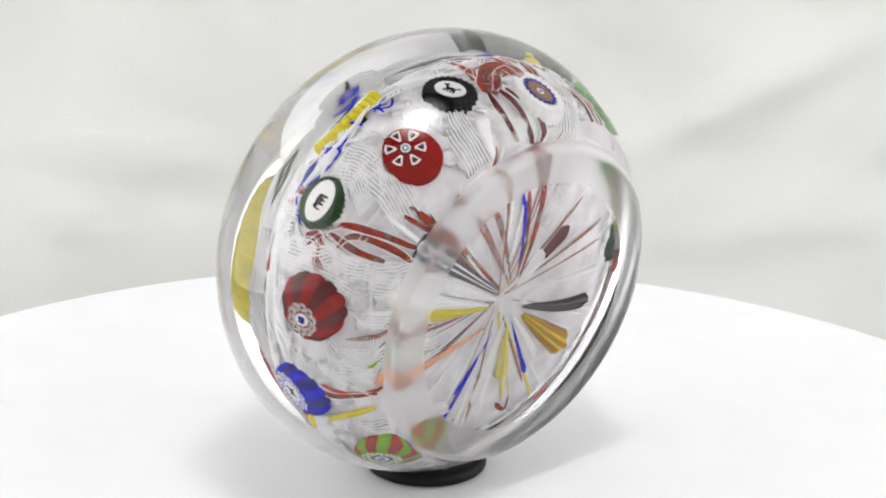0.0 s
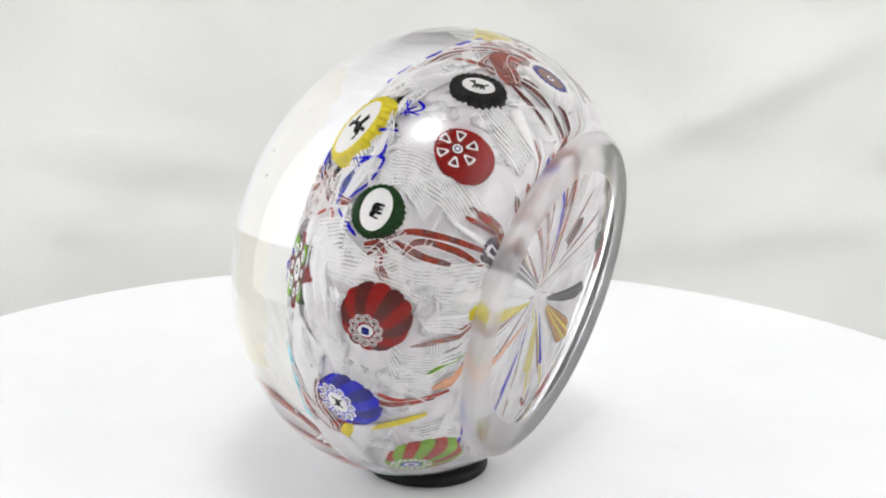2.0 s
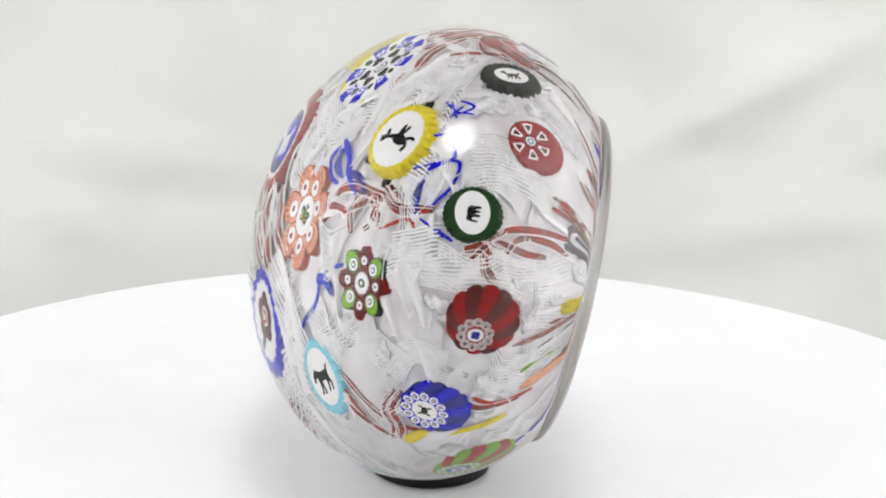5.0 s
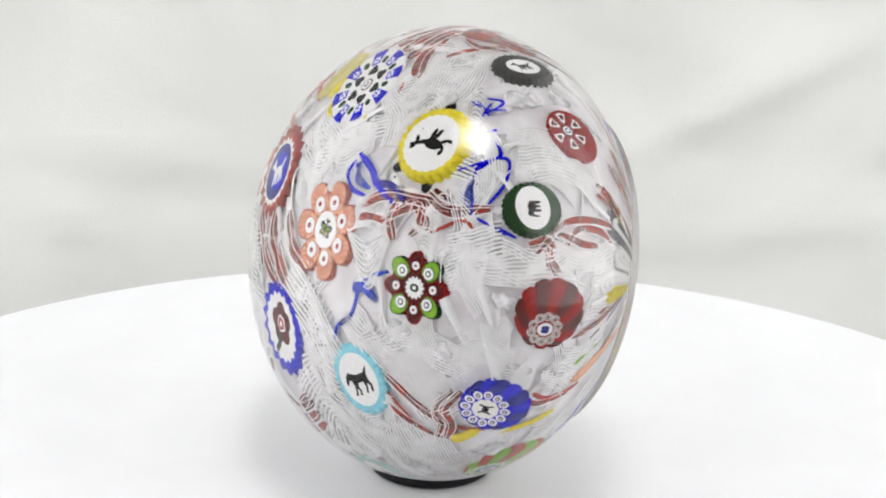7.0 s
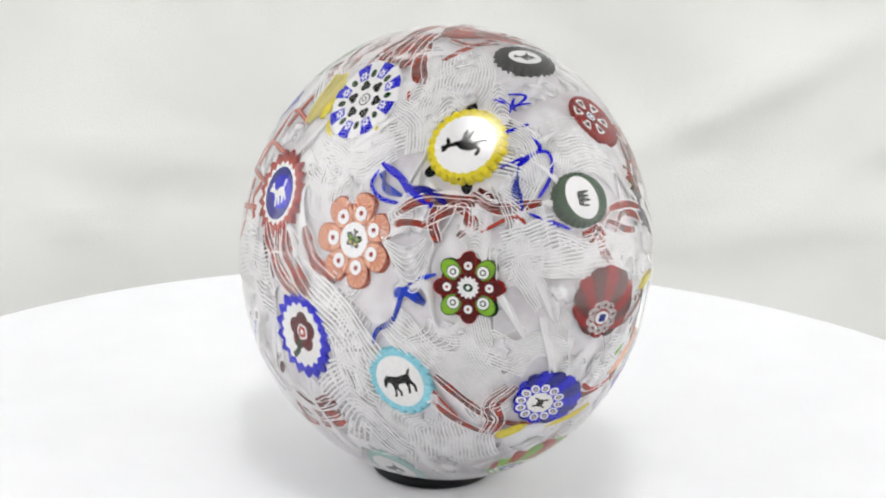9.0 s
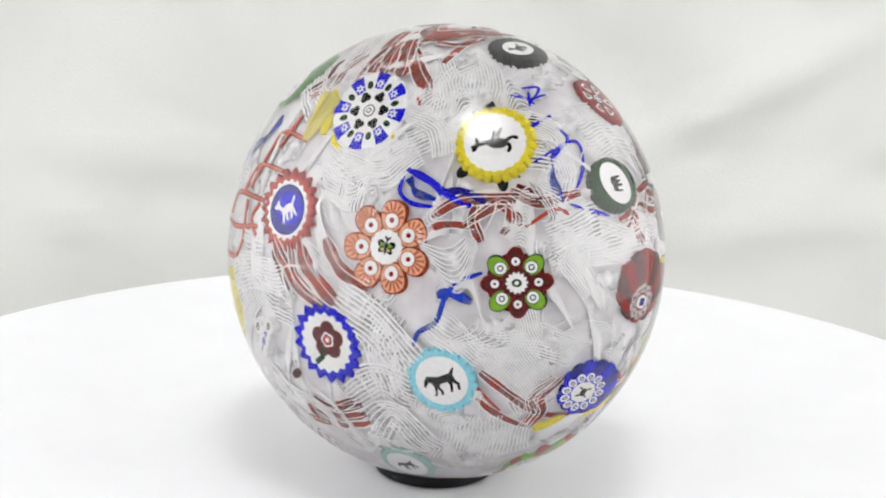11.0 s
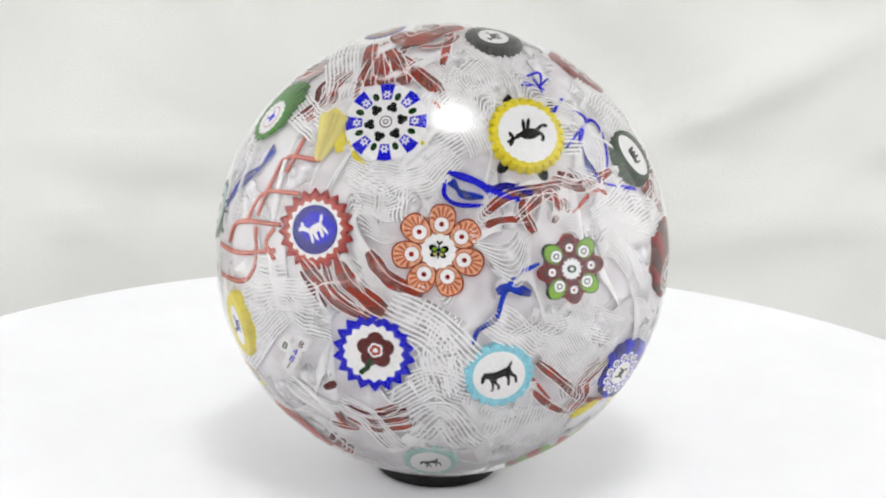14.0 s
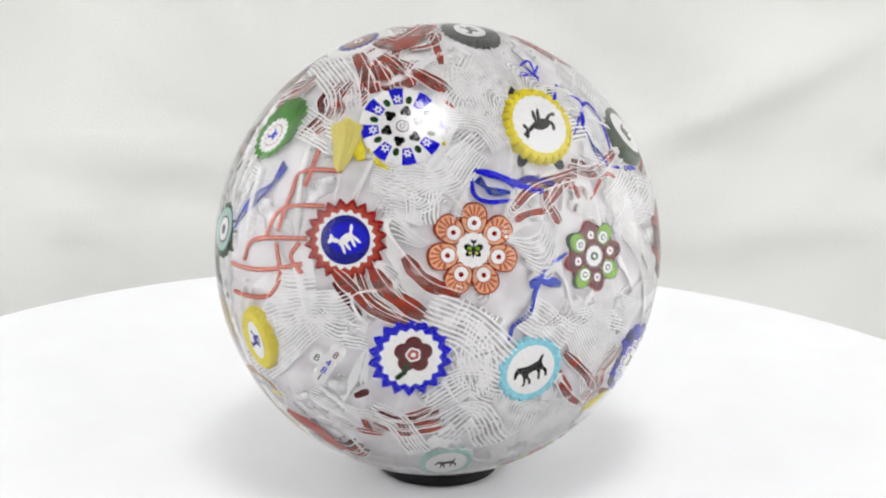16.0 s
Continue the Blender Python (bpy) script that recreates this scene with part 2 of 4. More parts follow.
def on_cushion(u, depth=0.0):
    """The point and the normal of the cushion's skin in the direction u."""
    h = CUSHION_H if u.z > 0 else CUSHION_LOW
    p = Vector((u.x * CUSHION, u.y * CUSHION, u.z * h + CUSHION_Z))
    n = Vector((u.x / CUSHION, u.y / CUSHION, u.z / h)).normalized()
    return p - n * depth, n


def seat(phi, az, up, tilt=0.0, lx=0.0, ly=1.0, lift=0.0):
    """The pose of a cane on the cushion: z outwards, y along up (degrees from the way off the crown); it leans tilt degrees to (lx, ly) of its face."""
    p, n = on_cushion(unit(radians(phi), radians(az)), -lift)
    ea = Vector((-math.sin(radians(az)), math.cos(radians(az)), 0))
    ep = ea.cross(n)
    y = ep * math.cos(radians(up)) + ea * math.sin(radians(up))
    m = Matrix.Translation(p) @ Matrix((y.cross(n), y, n)).transposed().to_4x4()
    return m @ Matrix.Rotation(radians(tilt), 4, Vector((-ly, lx, 0)).normalized()) if tilt else m


def make_cushion(parent):
    bm = bmesh.new()
    rows, cols = 90, 160
    grid = []
    for j in range(1, rows):
        phi = math.pi * j / rows
        row = []
        for i in range(cols):
            u = unit(phi, 2 * math.pi * i / cols)
            low = min(1.0, max(0.0, (math.degrees(phi) - 45) / 30))
            deep = 0.00085 - 0.0001 * low + 0.0003 * noise.noise(u * 4.5) + 0.0002 * noise.noise(u * 12)
            row.append(bm.verts.new(on_cushion(u, deep)[0]))
        grid.append(row)
    for a, b in zip(grid, grid[1:]):
        for i in range(cols):
            j = (i + 1) % cols
            bm.faces.new((a[i], b[i], b[j], a[j]))
    for row, z in ((grid[0], 1), (grid[-1], -1)):
        tip = bm.verts.new(on_cushion(Vector((0, 0, z)), 0.0012)[0])
        for i in range(cols):
            bm.faces.new((row[i], row[(i + 1) % cols], tip))
    return part("cushion", bm, GROUND, parent, "milky white glass cushion inside the dome", True)


# ---- ribbons, threads and stems laid on the cushion ----
def glide(ways, steps):
    """Unit vectors along a smooth line through ways."""
    pts = [ways[0] * 2 - ways[1]] + ways + [ways[-1] * 2 - ways[-2]]
    out = []
    for k in range(len(ways) - 1):
        a, b, c, d = pts[k:k + 4]
        for i in range(steps + (k == len(ways) - 2)):
            t = i / steps
            out.append((0.5 * (2 * b + (c - a) * t + (2 * a - 5 * b + 4 * c - d) * t * t + (3 * b - a - 3 * c + d) * t ** 3)).normalized())
    return out


def spread(*uv):
    return [unit(radians(math.hypot(u, v)), math.atan2(v, u)) for u, v in uv]


class Threads:
    """Gathers tubes and strips into one mesh."""

    def __init__(self):
        self.v, self.f = [], []

    def tube(self, pts, normals, radii, flat=1.0, sides=5):
        base, n = len(self.v), len(pts)
        for i in range(n):
            d = (pts[min(i + 1, n - 1)] - pts[max(i - 1, 0)]).normalized()
            side = d.cross(normals[i]).normalized()
            top = side.cross(d)
            for k in range(sides):
                a = 2 * math.pi * k / sides
                self.v.append(pts[i] + side * (radii[i] * math.cos(a)) + top * (radii[i] * flat * math.sin(a)))
        for i in range(n - 1):
            for k in range(sides):
                q = (k + 1) % sides
                self.f.append((base + i * sides + k, base + i * sides + q, base + (i + 1) * sides + q, base + (i + 1) * sides + k))
        self.f.append(tuple(base + k for k in reversed(range(sides))))
        self.f.append(tuple(base + (n - 1) * sides + k for k in range(sides)))

    def sheet(self, lines):
        """A thin film over lines of equal length."""
        base, n = len(self.v), len(lines[0])
        for line in lines:
            self.v.extend(line)
        for k in range(len(lines) - 1):
            for i in range(n - 1):
                a = base + k * n + i
                self.f.append((a, a + 1, a + n + 1, a + n))

    def make(self, name, mat, parent, label=""):
        me = bpy.data.meshes.new(name)
        me.from_pydata([tuple(p) for p in self.v], [], self.f)
        for p in me.polygons:
            p.use_smooth = True
        me.materials.append(mat)
        ob = new(name, me)
        ob.parent = parent
        if label:
            tagged(ob, label)
        return ob


def sides_of(line):
    out = []
    for i in range(len(line)):
        d = line[min(i + 1, len(line) - 1)] - line[max(i - 1, 0)]
        out.append(line[i].cross(d).normalized())
    return out


def laid(line, depth):
    got = [on_cushion(u, d) for u, d in zip(line, depth)]
    return [g[0] for g in got], [g[1] for g in got]


def ribbon(weight, mat, width, *uv):
    """A flat glass ribbon, a little twisted; the brick red ones carry white threads."""
    line = glide(spread(*uv), 12)
    n = len(line)
    k = random.random() * 6
    banded = mat is BRICK or mat is DARKRED
    wide = width * (0.00088 if banded else 0.00036 if mat in (BLUE, NAVY, SKY) else 0.0005)
    depth = [(-0.0002 if width > 2 else 0.00022) + 0.00012 * math.sin(k + i * 0.35) for i in range(n)]
    pts, nor = laid(line, depth)
    radii = []
    for i in range(n):
        ends = 0.65 + 0.35 * min(1.0, 5 * i / (n - 1), 5 * (n - 1 - i) / (n - 1))
        radii.append(wide * ends * (1 + 0.08 * math.sin(k * 3 + i * 0.4)))
    th = Threads()
    th.tube(pts, nor, radii, 0.22 if banded else 0.12 if width > 2 else 0.4, 8)
    if banded and width > 0.55:
        edge = Threads()
        side = sides_of(line)
        for share in (-1.15, 1.15, 0.35) if width > 0.75 else (-1.15, 1.15):
            ways = [(line[i] + side[i] * (share * radii[i] / CUSHION)).normalized() for i in range(n)]
            p2, n2 = laid(ways, [d - 0.00012 - 0.25 * r * (abs(share) < 1) for d, r in zip(depth, radii)])
            edge.tube(p2, n2, [0.00010 if abs(share) > 1 else 0.00007] * n, 1.0, 5)
        edge.make("ribbon_edge", LACE, weight)
    return th.make("glass_ribbon", mat, weight)


def tube(weight, mat, width, *uv):
    line = glide(spread(*uv), 10)
    n = len(line)
    pts, nor = laid(line, [0.0003] * n)
    th = Threads()
    th.tube(pts, nor, [width * 0.00064] * n, 0.8, 8)
    # a paler strip on the outer side paints a highlight along the round rod
    core = Threads()
    core.tube([p + q * width * 0.00022 for p, q in zip(pts, nor)], nor, [width * 0.00040] * n, 0.80, 8)
    core.make("rod_highlight", CORAL, weight)
    return th.make("glass_rod", mat, weight)


def filigree(weight, mat, width, *uv):
    """A ribbon of fine coloured threads that cross as it twists."""
    line = glide(spread(*uv), 14)
    side = sides_of(line)
    n = len(line)
    th = Threads()
    for k in range(9):
        ways, dep = [], []
        for i in range(n):
            a = i / n * 5.0 + (k - 4) * 0.28
            ways.append((line[i] + side[i] * (math.sin(a) * width * 0.001 / CUSHION)).normalized())
            dep.append(0.0003 + 0.0002 * math.cos(a))
        pts, nor = laid(ways, dep)
        th.tube(pts, nor, [0.00008 if k % 8 else 0.00022] * n, 1.0, 4)
    return th.make("filigree_ribbon", mat, weight)


def stem(weight, mat, width, *uv):
    """The drawn-out tail of a cane, a drop that tapers to the middle of the underside."""
    line = glide(spread(*uv), 10)
    n = len(line)
    pts, nor = laid(line, [0.0003] * n)
    radii = [width * (0.0015 if width > 0.9 else 0.0012) * max(0.1, min(1.0, (i + 0.6) / 3) * (1 - i / n) ** 0.6) for i in range(n)]
    th = Threads()
    th.tube(pts, nor, radii, 0.5, 10)
    if width > 1.0:
        th2 = Threads()
        ways = [line[i] for i in range(1, n)]
        p2, n2 = laid(ways, [0.0003 - 0.5 * r for r in radii[1:]])
        th2.tube(p2, n2, [r * 0.45 for r in radii[1:]], 0.4, 8)
        th2.make("stem_core", {"opaque_white_glass": LACE, "black_glass": GREY, "grey_violet_glass": WHITE, "amber_glass": YELLOW}.get(mat.name, mat), weight)
        th3 = Threads()
        p3, n3 = laid(line[2:], [0.0003 - 0.8 * q for q in radii[2:]])
        th3.tube(p3, n3, [q * 0.2 for q in radii[2:]], 0.4, 6)
        th3.make("stem_heart", mat, weight)
    return th.make("cane_stem", mat, weight)


def lace(weight, rng, phi, az, heading, length, width, count, style):
    """A strip of white muslin: threads side by side, drawn wavy, folded or fanned."""
    u = unit(phi, az)
    ea = Vector((-math.sin(az), math.cos(az), 0))
    ep = ea.cross(u)
    way = ep * math.cos(heading) + ea * math.sin(heading)
    across = u.cross(way)
    bend, wave, freq, ph = rng.uniform(-0.5, 0.5), rng.uniform(0.02, 0.07), rng.uniform(5, 13), rng.uniform(0, 6)
    fold, f0 = rng.uniform(0.2, 1.6), rng.uniform(0, 6)
    deep = rng.uniform(0.0004, 0.0010)
    steps = 26
    th = Threads()
    thick = rng.uniform(0.00009, 0.00014)
    film = []
    for k in range(count):
        w = (k / (count - 1) - 0.5) * width
        ways, dep = [], []
        for i in range(steps + 1):
            t = i / steps - 0.5
            s = t * length
            if style == 0:      # a twisting flat strip
                a = f0 + fold * 3.2 * t
                x, d = w * math.cos(a) + 0.004 * math.sin(freq * t + ph), w * math.sin(a) * 0.35
            elif style == 1:    # a fan with waves
                x, d = w * (0.35 + 1.3 * (t + 0.5)) + wave * 0.12 * math.sin(freq * 1.6 * t + ph + w * 40), 0.0006 * math.sin(freq * t)
            elif style == 2:    # a net of threads that cross
                x, d = w + (0.5 * width) * (0.6 * math.sin(6.5 * t + (k % 2) * 3.1 + k * 0.25)), 0.0004 * (k % 2)
            else:               # drapery folds
                x, d = w + 0.0022 * math.sin(freq * t + ph) * (1 + w / width), 0.0010 * math.sin(freq * 0.8 * t + w * 300)
            g = u + way * (s / CUSHION) + across * ((x + bend * s * s * 30) / CUSHION)
            ways.append(g.normalized())
            dep.append(min(0.0011, max(0.0001, deep + d)) + (0 if clear_of_canes(ways[-1]) else 0.0018))
        pts, nor = laid(ways, dep)
        film.append([p - q * 0.00010 for p, q in zip(pts, nor)])
        taper = [thick * (0.5 + 0.5 * math.sin(math.pi * (0.1 + 0.8 * i / steps))) for i in range(steps + 1)]
        th.tube(pts, nor, taper, 0.9, 4)
    if style != 2:
        gauze = Threads()
        gauze.sheet(film)
        gauze.make("gauze_film", MUSLIN if count > 12 else GAUZE, weight)
    return th.make("lace_strip", LACE, weight)


CANE_SPOTS = []


def clear_of_canes(u, reach=1.0):
    return all((u - c).length > r * reach for c, r in CANE_SPOTS)


def band(weight, w0, w1, count, wave, *uv):
    """A drawn band of muslin: clean threads side by side, spreading from w0 to w1 mm."""
    line = glide(spread(*uv), 14)
    side = sides_of(line)
    n = len(line)
    ph, deep = random.random() * 6, random.uniform(0.00012, 0.0005)
    th = Threads()
    film = []
    for k in range(count):
        f = k / (count - 1) - 0.5
        ways, dep = [], []
        for i in range(n):
            t = i / (n - 1)
            x = f * (w0 + (w1 - w0) * t) + wave * 0.5 * math.sin(7 * t + ph + 1.5 * f) + wave * 0.12 * math.sin(23 * t + ph * 2)
            u = (line[i] + side[i] * (x * 0.001 / CUSHION)).normalized()
            ways.append(u)
            dep.append(deep + 0.00022 * math.sin(5 * t + 6 * f + ph) + (0 if clear_of_canes(u) else 0.0016))
        pts, nor = laid(ways, dep)
        film.append([p - q * 0.00010 for p, q in zip(pts, nor)])
        thick = (0.00018 if count < 10 else 0.000135) * random.uniform(0.85, 1.15)
        th.tube(pts, nor, [thick * (0.6 + 0.4 * math.sin(math.pi * (0.1 + 0.8 * i / (n - 1)))) for i in range(n)], 0.9, 5)
    gauze = Threads()
    gauze.sheet(film)
    gauze.make("gauze_film", MUSLIN if count > 9 else GAUZE, weight)
    return th.make("lace_band", LACE, weight)


def streaks(weight, mat, count, seed):
    """Fine drawn threads that run to the hub under the cushion."""
    rng = random.Random(seed)
    hub = unit(radians(171), radians(20))
    for k in range(count):
        az = rng.uniform(0, 6.283)
        top = unit(radians(rng.uniform(114, 138)), az)
        end = (hub + top * rng.uniform(0.02, 0.30)).normalized()
        mid = (top * 0.55 + hub * 0.5).normalized()
        line = glide([top, mid, end], 9)
        n = len(line)
        d = rng.uniform(0.0002, 0.0005)
        pts, nor = laid(line, [d if clear_of_canes(u) else d + 0.0016 for u in line])
        w = rng.uniform(0.00015, 0.0006)
        th = Threads()
        th.tube(pts, nor, [w * (0.25 + 0.75 * (1 - i / n)) * min(1, (i + 1) / 4) for i in range(n)], 0.3, 6)
        th.make("drawn_thread", mat, weight)


# ---- canes: stacked slices of coloured glass ----
MM = 0.001


def outline(r, teeth=0, amp=0.0, shape=0, squash=1.0, n=48):
    """Closed outlines: shape 0 a saw edge, 1 round lobes, 2 scallops cut inwards, 3 a star."""
    out = []
    m = max(n, teeth * 6)
    for i in range(m):
        a = 2 * math.pi * i / m
        k = r
        if teeth:
            x = (i * teeth / m) % 1.0
            tri = 1 - abs(2 * x - 1)
            if shape == 0:
                k = r * (1 - amp + amp * tri)
            elif shape == 1:
                k = r * (1 - amp + amp * math.sqrt(max(0, 1 - (2 * x - 1) ** 2)))
            elif shape == 2:
                k = r * (1 - amp * math.sin(math.pi * x))
            else:
                k = r * (1 - amp + amp * tri ** 1.6)
        out.append((k * math.cos(a), k * math.sin(a) * squash))
    return out


def prism(bm, pts, z0, z1, x=0.0, y=0.0, turn=0.0, low=1.0):
    """Adds an upright prism; low scales its lower outline."""
    c, s = math.cos(turn), math.sin(turn)
    top = [bm.verts.new((x + c * a - s * b, y + s * a + c * b, z1)) for a, b in pts]
    bot = [bm.verts.new((x + low * (c * a - s * b), y + low * (s * a + c * b), z0)) for a, b in pts]
    bm.faces.new(top)
    bm.faces.new(bot[::-1])
    for i in range(len(pts)):
        j = (i + 1) % len(pts)
        bm.faces.new((top[i], bot[i], bot[j], top[j]))
    return bm


def slice_of(name, mat, parent, pts, level, x=0.0, y=0.0, turn=0.0, thick=0.25):
    """One layer of a cane's face; levels stand 0.06 mm over one another. Lengths in millimetres."""
    bm = bmesh.new()
    z1 = level * 0.06 * MM
    prism(bm, [(a * MM, b * MM) for a, b in pts], z1 - thick * MM, z1, x * MM, y * MM, turn)
    return part(name, bm, mat, parent)


def casing(parent, mat, r, teeth, amp, shape, pose_, profile, label="", twist=0.0, second=None, squash=1.0, shift=(0.0, 0.0)):
    """The outer glass of a cane: an outline carried down a profile of (scale, depth in mm)."""
    bm = bmesh.new()
    base = outline(r * MM, teeth, amp, shape, squash)
    rings = []
    for k, (sc, dz) in enumerate(profile):
        c, s = math.cos(twist * k), math.sin(twist * k)
        go = min(1.0, dz / 1.2) ** 0.6
        ox, oy = shift[0] * MM * go, shift[1] * MM * go
        rings.append([bm.verts.new((ox + sc * (c * a - s * b), oy + sc * (s * a + c * b), -dz * MM)) for a, b in base])
    m = len(base)
    for a, b in zip(rings, rings[1:]):
        for i in range(m):
            j = (i + 1) % m
            f = bm.faces.new((a[i], b[i], b[j], a[j]))
            if second and int(i * teeth / m) % 2 and (second is not GREEN or i % 6 == 0):
                f.material_index = 1
    bm.faces.new(rings[0])
    bm.faces.new(rings[-1][::-1])
    ob = part("millefiori_cane", bm, mat, parent, label)
    if second:
        ob.data.materials.append(second)
    ob.matrix_basis = pose_
    p = pose_.translation - Vector((0, 0, CUSHION_Z))
    u = Vector((p.x / CUSHION, p.y / CUSHION, p.z / (CUSHION_H if p.z > 0 else CUSHION_LOW))).normalized()
    CANE_SPOTS.append((u, r * MM / CUSHION))
    return ob


FLAT = [(0.93, 0.0), (0.99, 0.14), (1.02, 0.45), (0.98, 1.2), (0.86, 3.0)]
TALL = [(0.94, 0.0), (1.0, 0.4), (1.04, 1.4), (0.98, 3.0), (0.8, 5.0)]
BELL = [(0.50, 0.0), (0.66, 0.12), (0.82, 0.35), (0.95, 0.8), (1.0, 1.5), (0.97, 2.4), (0.85, 4.0)]


def animal(kind, parent, mat, size, level, turn=0.0, x=0.0, y=0.0):
    """A small silhouette in one mesh, from limbs and ovals, about size mm long."""
    bm = bmesh.new()
    z = level * 0.06 * MM
    count = [0]

    def oval(cx, cy, rx, ry, lean=0.0):
        ry = max(ry, 0.05)
        pts = [(rx * math.cos(2 * math.pi * i / 14), ry * math.sin(2 * math.pi * i / 14)) for i in range(14)]
        c, s = math.cos(lean), math.sin(lean)
        pts = [(cx + c * a - s * b, cy + s * a + c * b) for a, b in pts]
        count[0] += 1
        prism(bm, [(a * size * MM, b * size * MM) for a, b in pts], z - 0.12 * MM, z + count[0] * 0.003 * MM, x * MM, y * MM, turn)

    def limb(x0, y0, x1, y1, w):
        d = math.atan2(y1 - y0, x1 - x0)
        oval((x0 + x1) / 2, (y0 + y1) / 2, math.hypot(x1 - x0, y1 - y0) / 2 + w * 0.5, w, d)

    if kind == "horse":
        shape = [(-0.55, -0.07), (-0.49, 0.10), (-0.40, 0.18), (-0.37, 0.22), (-0.33, 0.19), (-0.22, 0.17), (-0.05, 0.13), (0.15, 0.16), (0.28, 0.17), (0.37, 0.27), (0.46, 0.32),
                 (0.44, 0.24), (0.38, 0.16), (0.36, 0.07), (0.39, -0.06), (0.47, -0.18), (0.43, -0.37), (0.36, -0.37), (0.38, -0.20), (0.28, -0.11), (0.26, -0.20), (0.20, -0.39), (0.13, -0.38),
                 (0.18, -0.20), (0.15, -0.07), (-0.08, -0.09), (-0.12, -0.18), (-0.06, -0.30), (-0.09, -0.42), (-0.16, -0.41), (-0.13, -0.30), (-0.20, -0.20), (-0.24, -0.34), (-0.29, -0.42),
                 (-0.36, -0.39), (-0.29, -0.32), (-0.27, -0.15), (-0.30, -0.02), (-0.38, 0.02), (-0.51, -0.12)]
        prism(bm, [(p * size * MM, q * size * MM) for p, q in shape], z - 0.12 * MM, z, x * MM, y * MM, turn)
    elif kind == "deer":
        oval(0.05, 0.0, 0.27, 0.15, 0.3), limb(-0.15, -0.02, -0.32, -0.18, 0.06), oval(-0.38, -0.22, 0.10, 0.05, 0.5)
        limb(-0.36, -0.2, -0.5, -0.05, 0.022), limb(-0.38, -0.24, -0.44, -0.42, 0.022), limb(-0.42, -0.3, -0.52, -0.32, 0.02)
        limb(0.25, 0.1, 0.42, 0.02, 0.04), limb(0.42, 0.02, 0.40, -0.14, 0.025), limb(0.2, 0.1, 0.36, 0.30, 0.035), limb(0.36, 0.3, 0.50, 0.30, 0.02)
        limb(-0.1, 0.05, -0.16, 0.36, 0.028), limb(-0.02, 0.08, 0.0, 0.42, 0.025)
    elif kind == "dog":
        oval(0.02, 0.02, 0.28, 0.13, 0.15), limb(-0.2, 0.08, -0.34, 0.22, 0.07), oval(-0.38, 0.24, 0.13, 0.07, 0.2), limb(-0.34, 0.3, -0.28, 0.38, 0.03)
        limb(0.27, 0.1, 0.42, 0.3, 0.03), limb(-0.16, -0.02, -0.24, -0.34, 0.045), limb(-0.06, -0.02, -0.04, -0.34, 0.04), limb(0.18, -0.02, 0.14, -0.34, 0.045), limb(0.25, 0.0, 0.34, -0.32, 0.045)
    elif kind == "elephant":
        oval(0.05, 0.05, 0.30, 0.20), oval(-0.26, 0.12, 0.15, 0.14), limb(-0.38, 0.08, -0.42, -0.26, 0.05)
        limb(-0.14, -0.05, -0.14, -0.34, 0.07), limb(0.06, -0.05, 0.06, -0.32, 0.06), limb(0.26, -0.05, 0.27, -0.34, 0.07)
    elif kind == "butterfly":
        limb(0, 0.3, 0, -0.34, 0.05), limb(0, 0.3, -0.12, 0.46, 0.02), limb(0, 0.3, 0.12, 0.46, 0.02)
        oval(-0.24, 0.10, 0.22, 0.16, -0.5), oval(0.24, 0.10, 0.22, 0.16, 0.5), oval(-0.2, -0.16, 0.17, 0.12, 0.5), oval(0.2, -0.16, 0.17, 0.12, -0.5)
    else:
        oval(0, 0, 0.2, 0.3), limb(-0.1, 0.2, -0.4, 0.3, 0.06), limb(0.1, 0.2, 0.4, 0.35, 0.06), limb(-0.1, -0.2, -0.35, -0.36, 0.06), limb(0.1, -0.2, 0.36, -0.3, 0.06)
    return part("silhouette", bm, mat, parent)


def ring_of(count, radius, start=0.0):
    for i in range(count):
        a = start + 2 * math.pi * i / count
        yield i, radius * math.cos(a), radius * math.sin(a), a


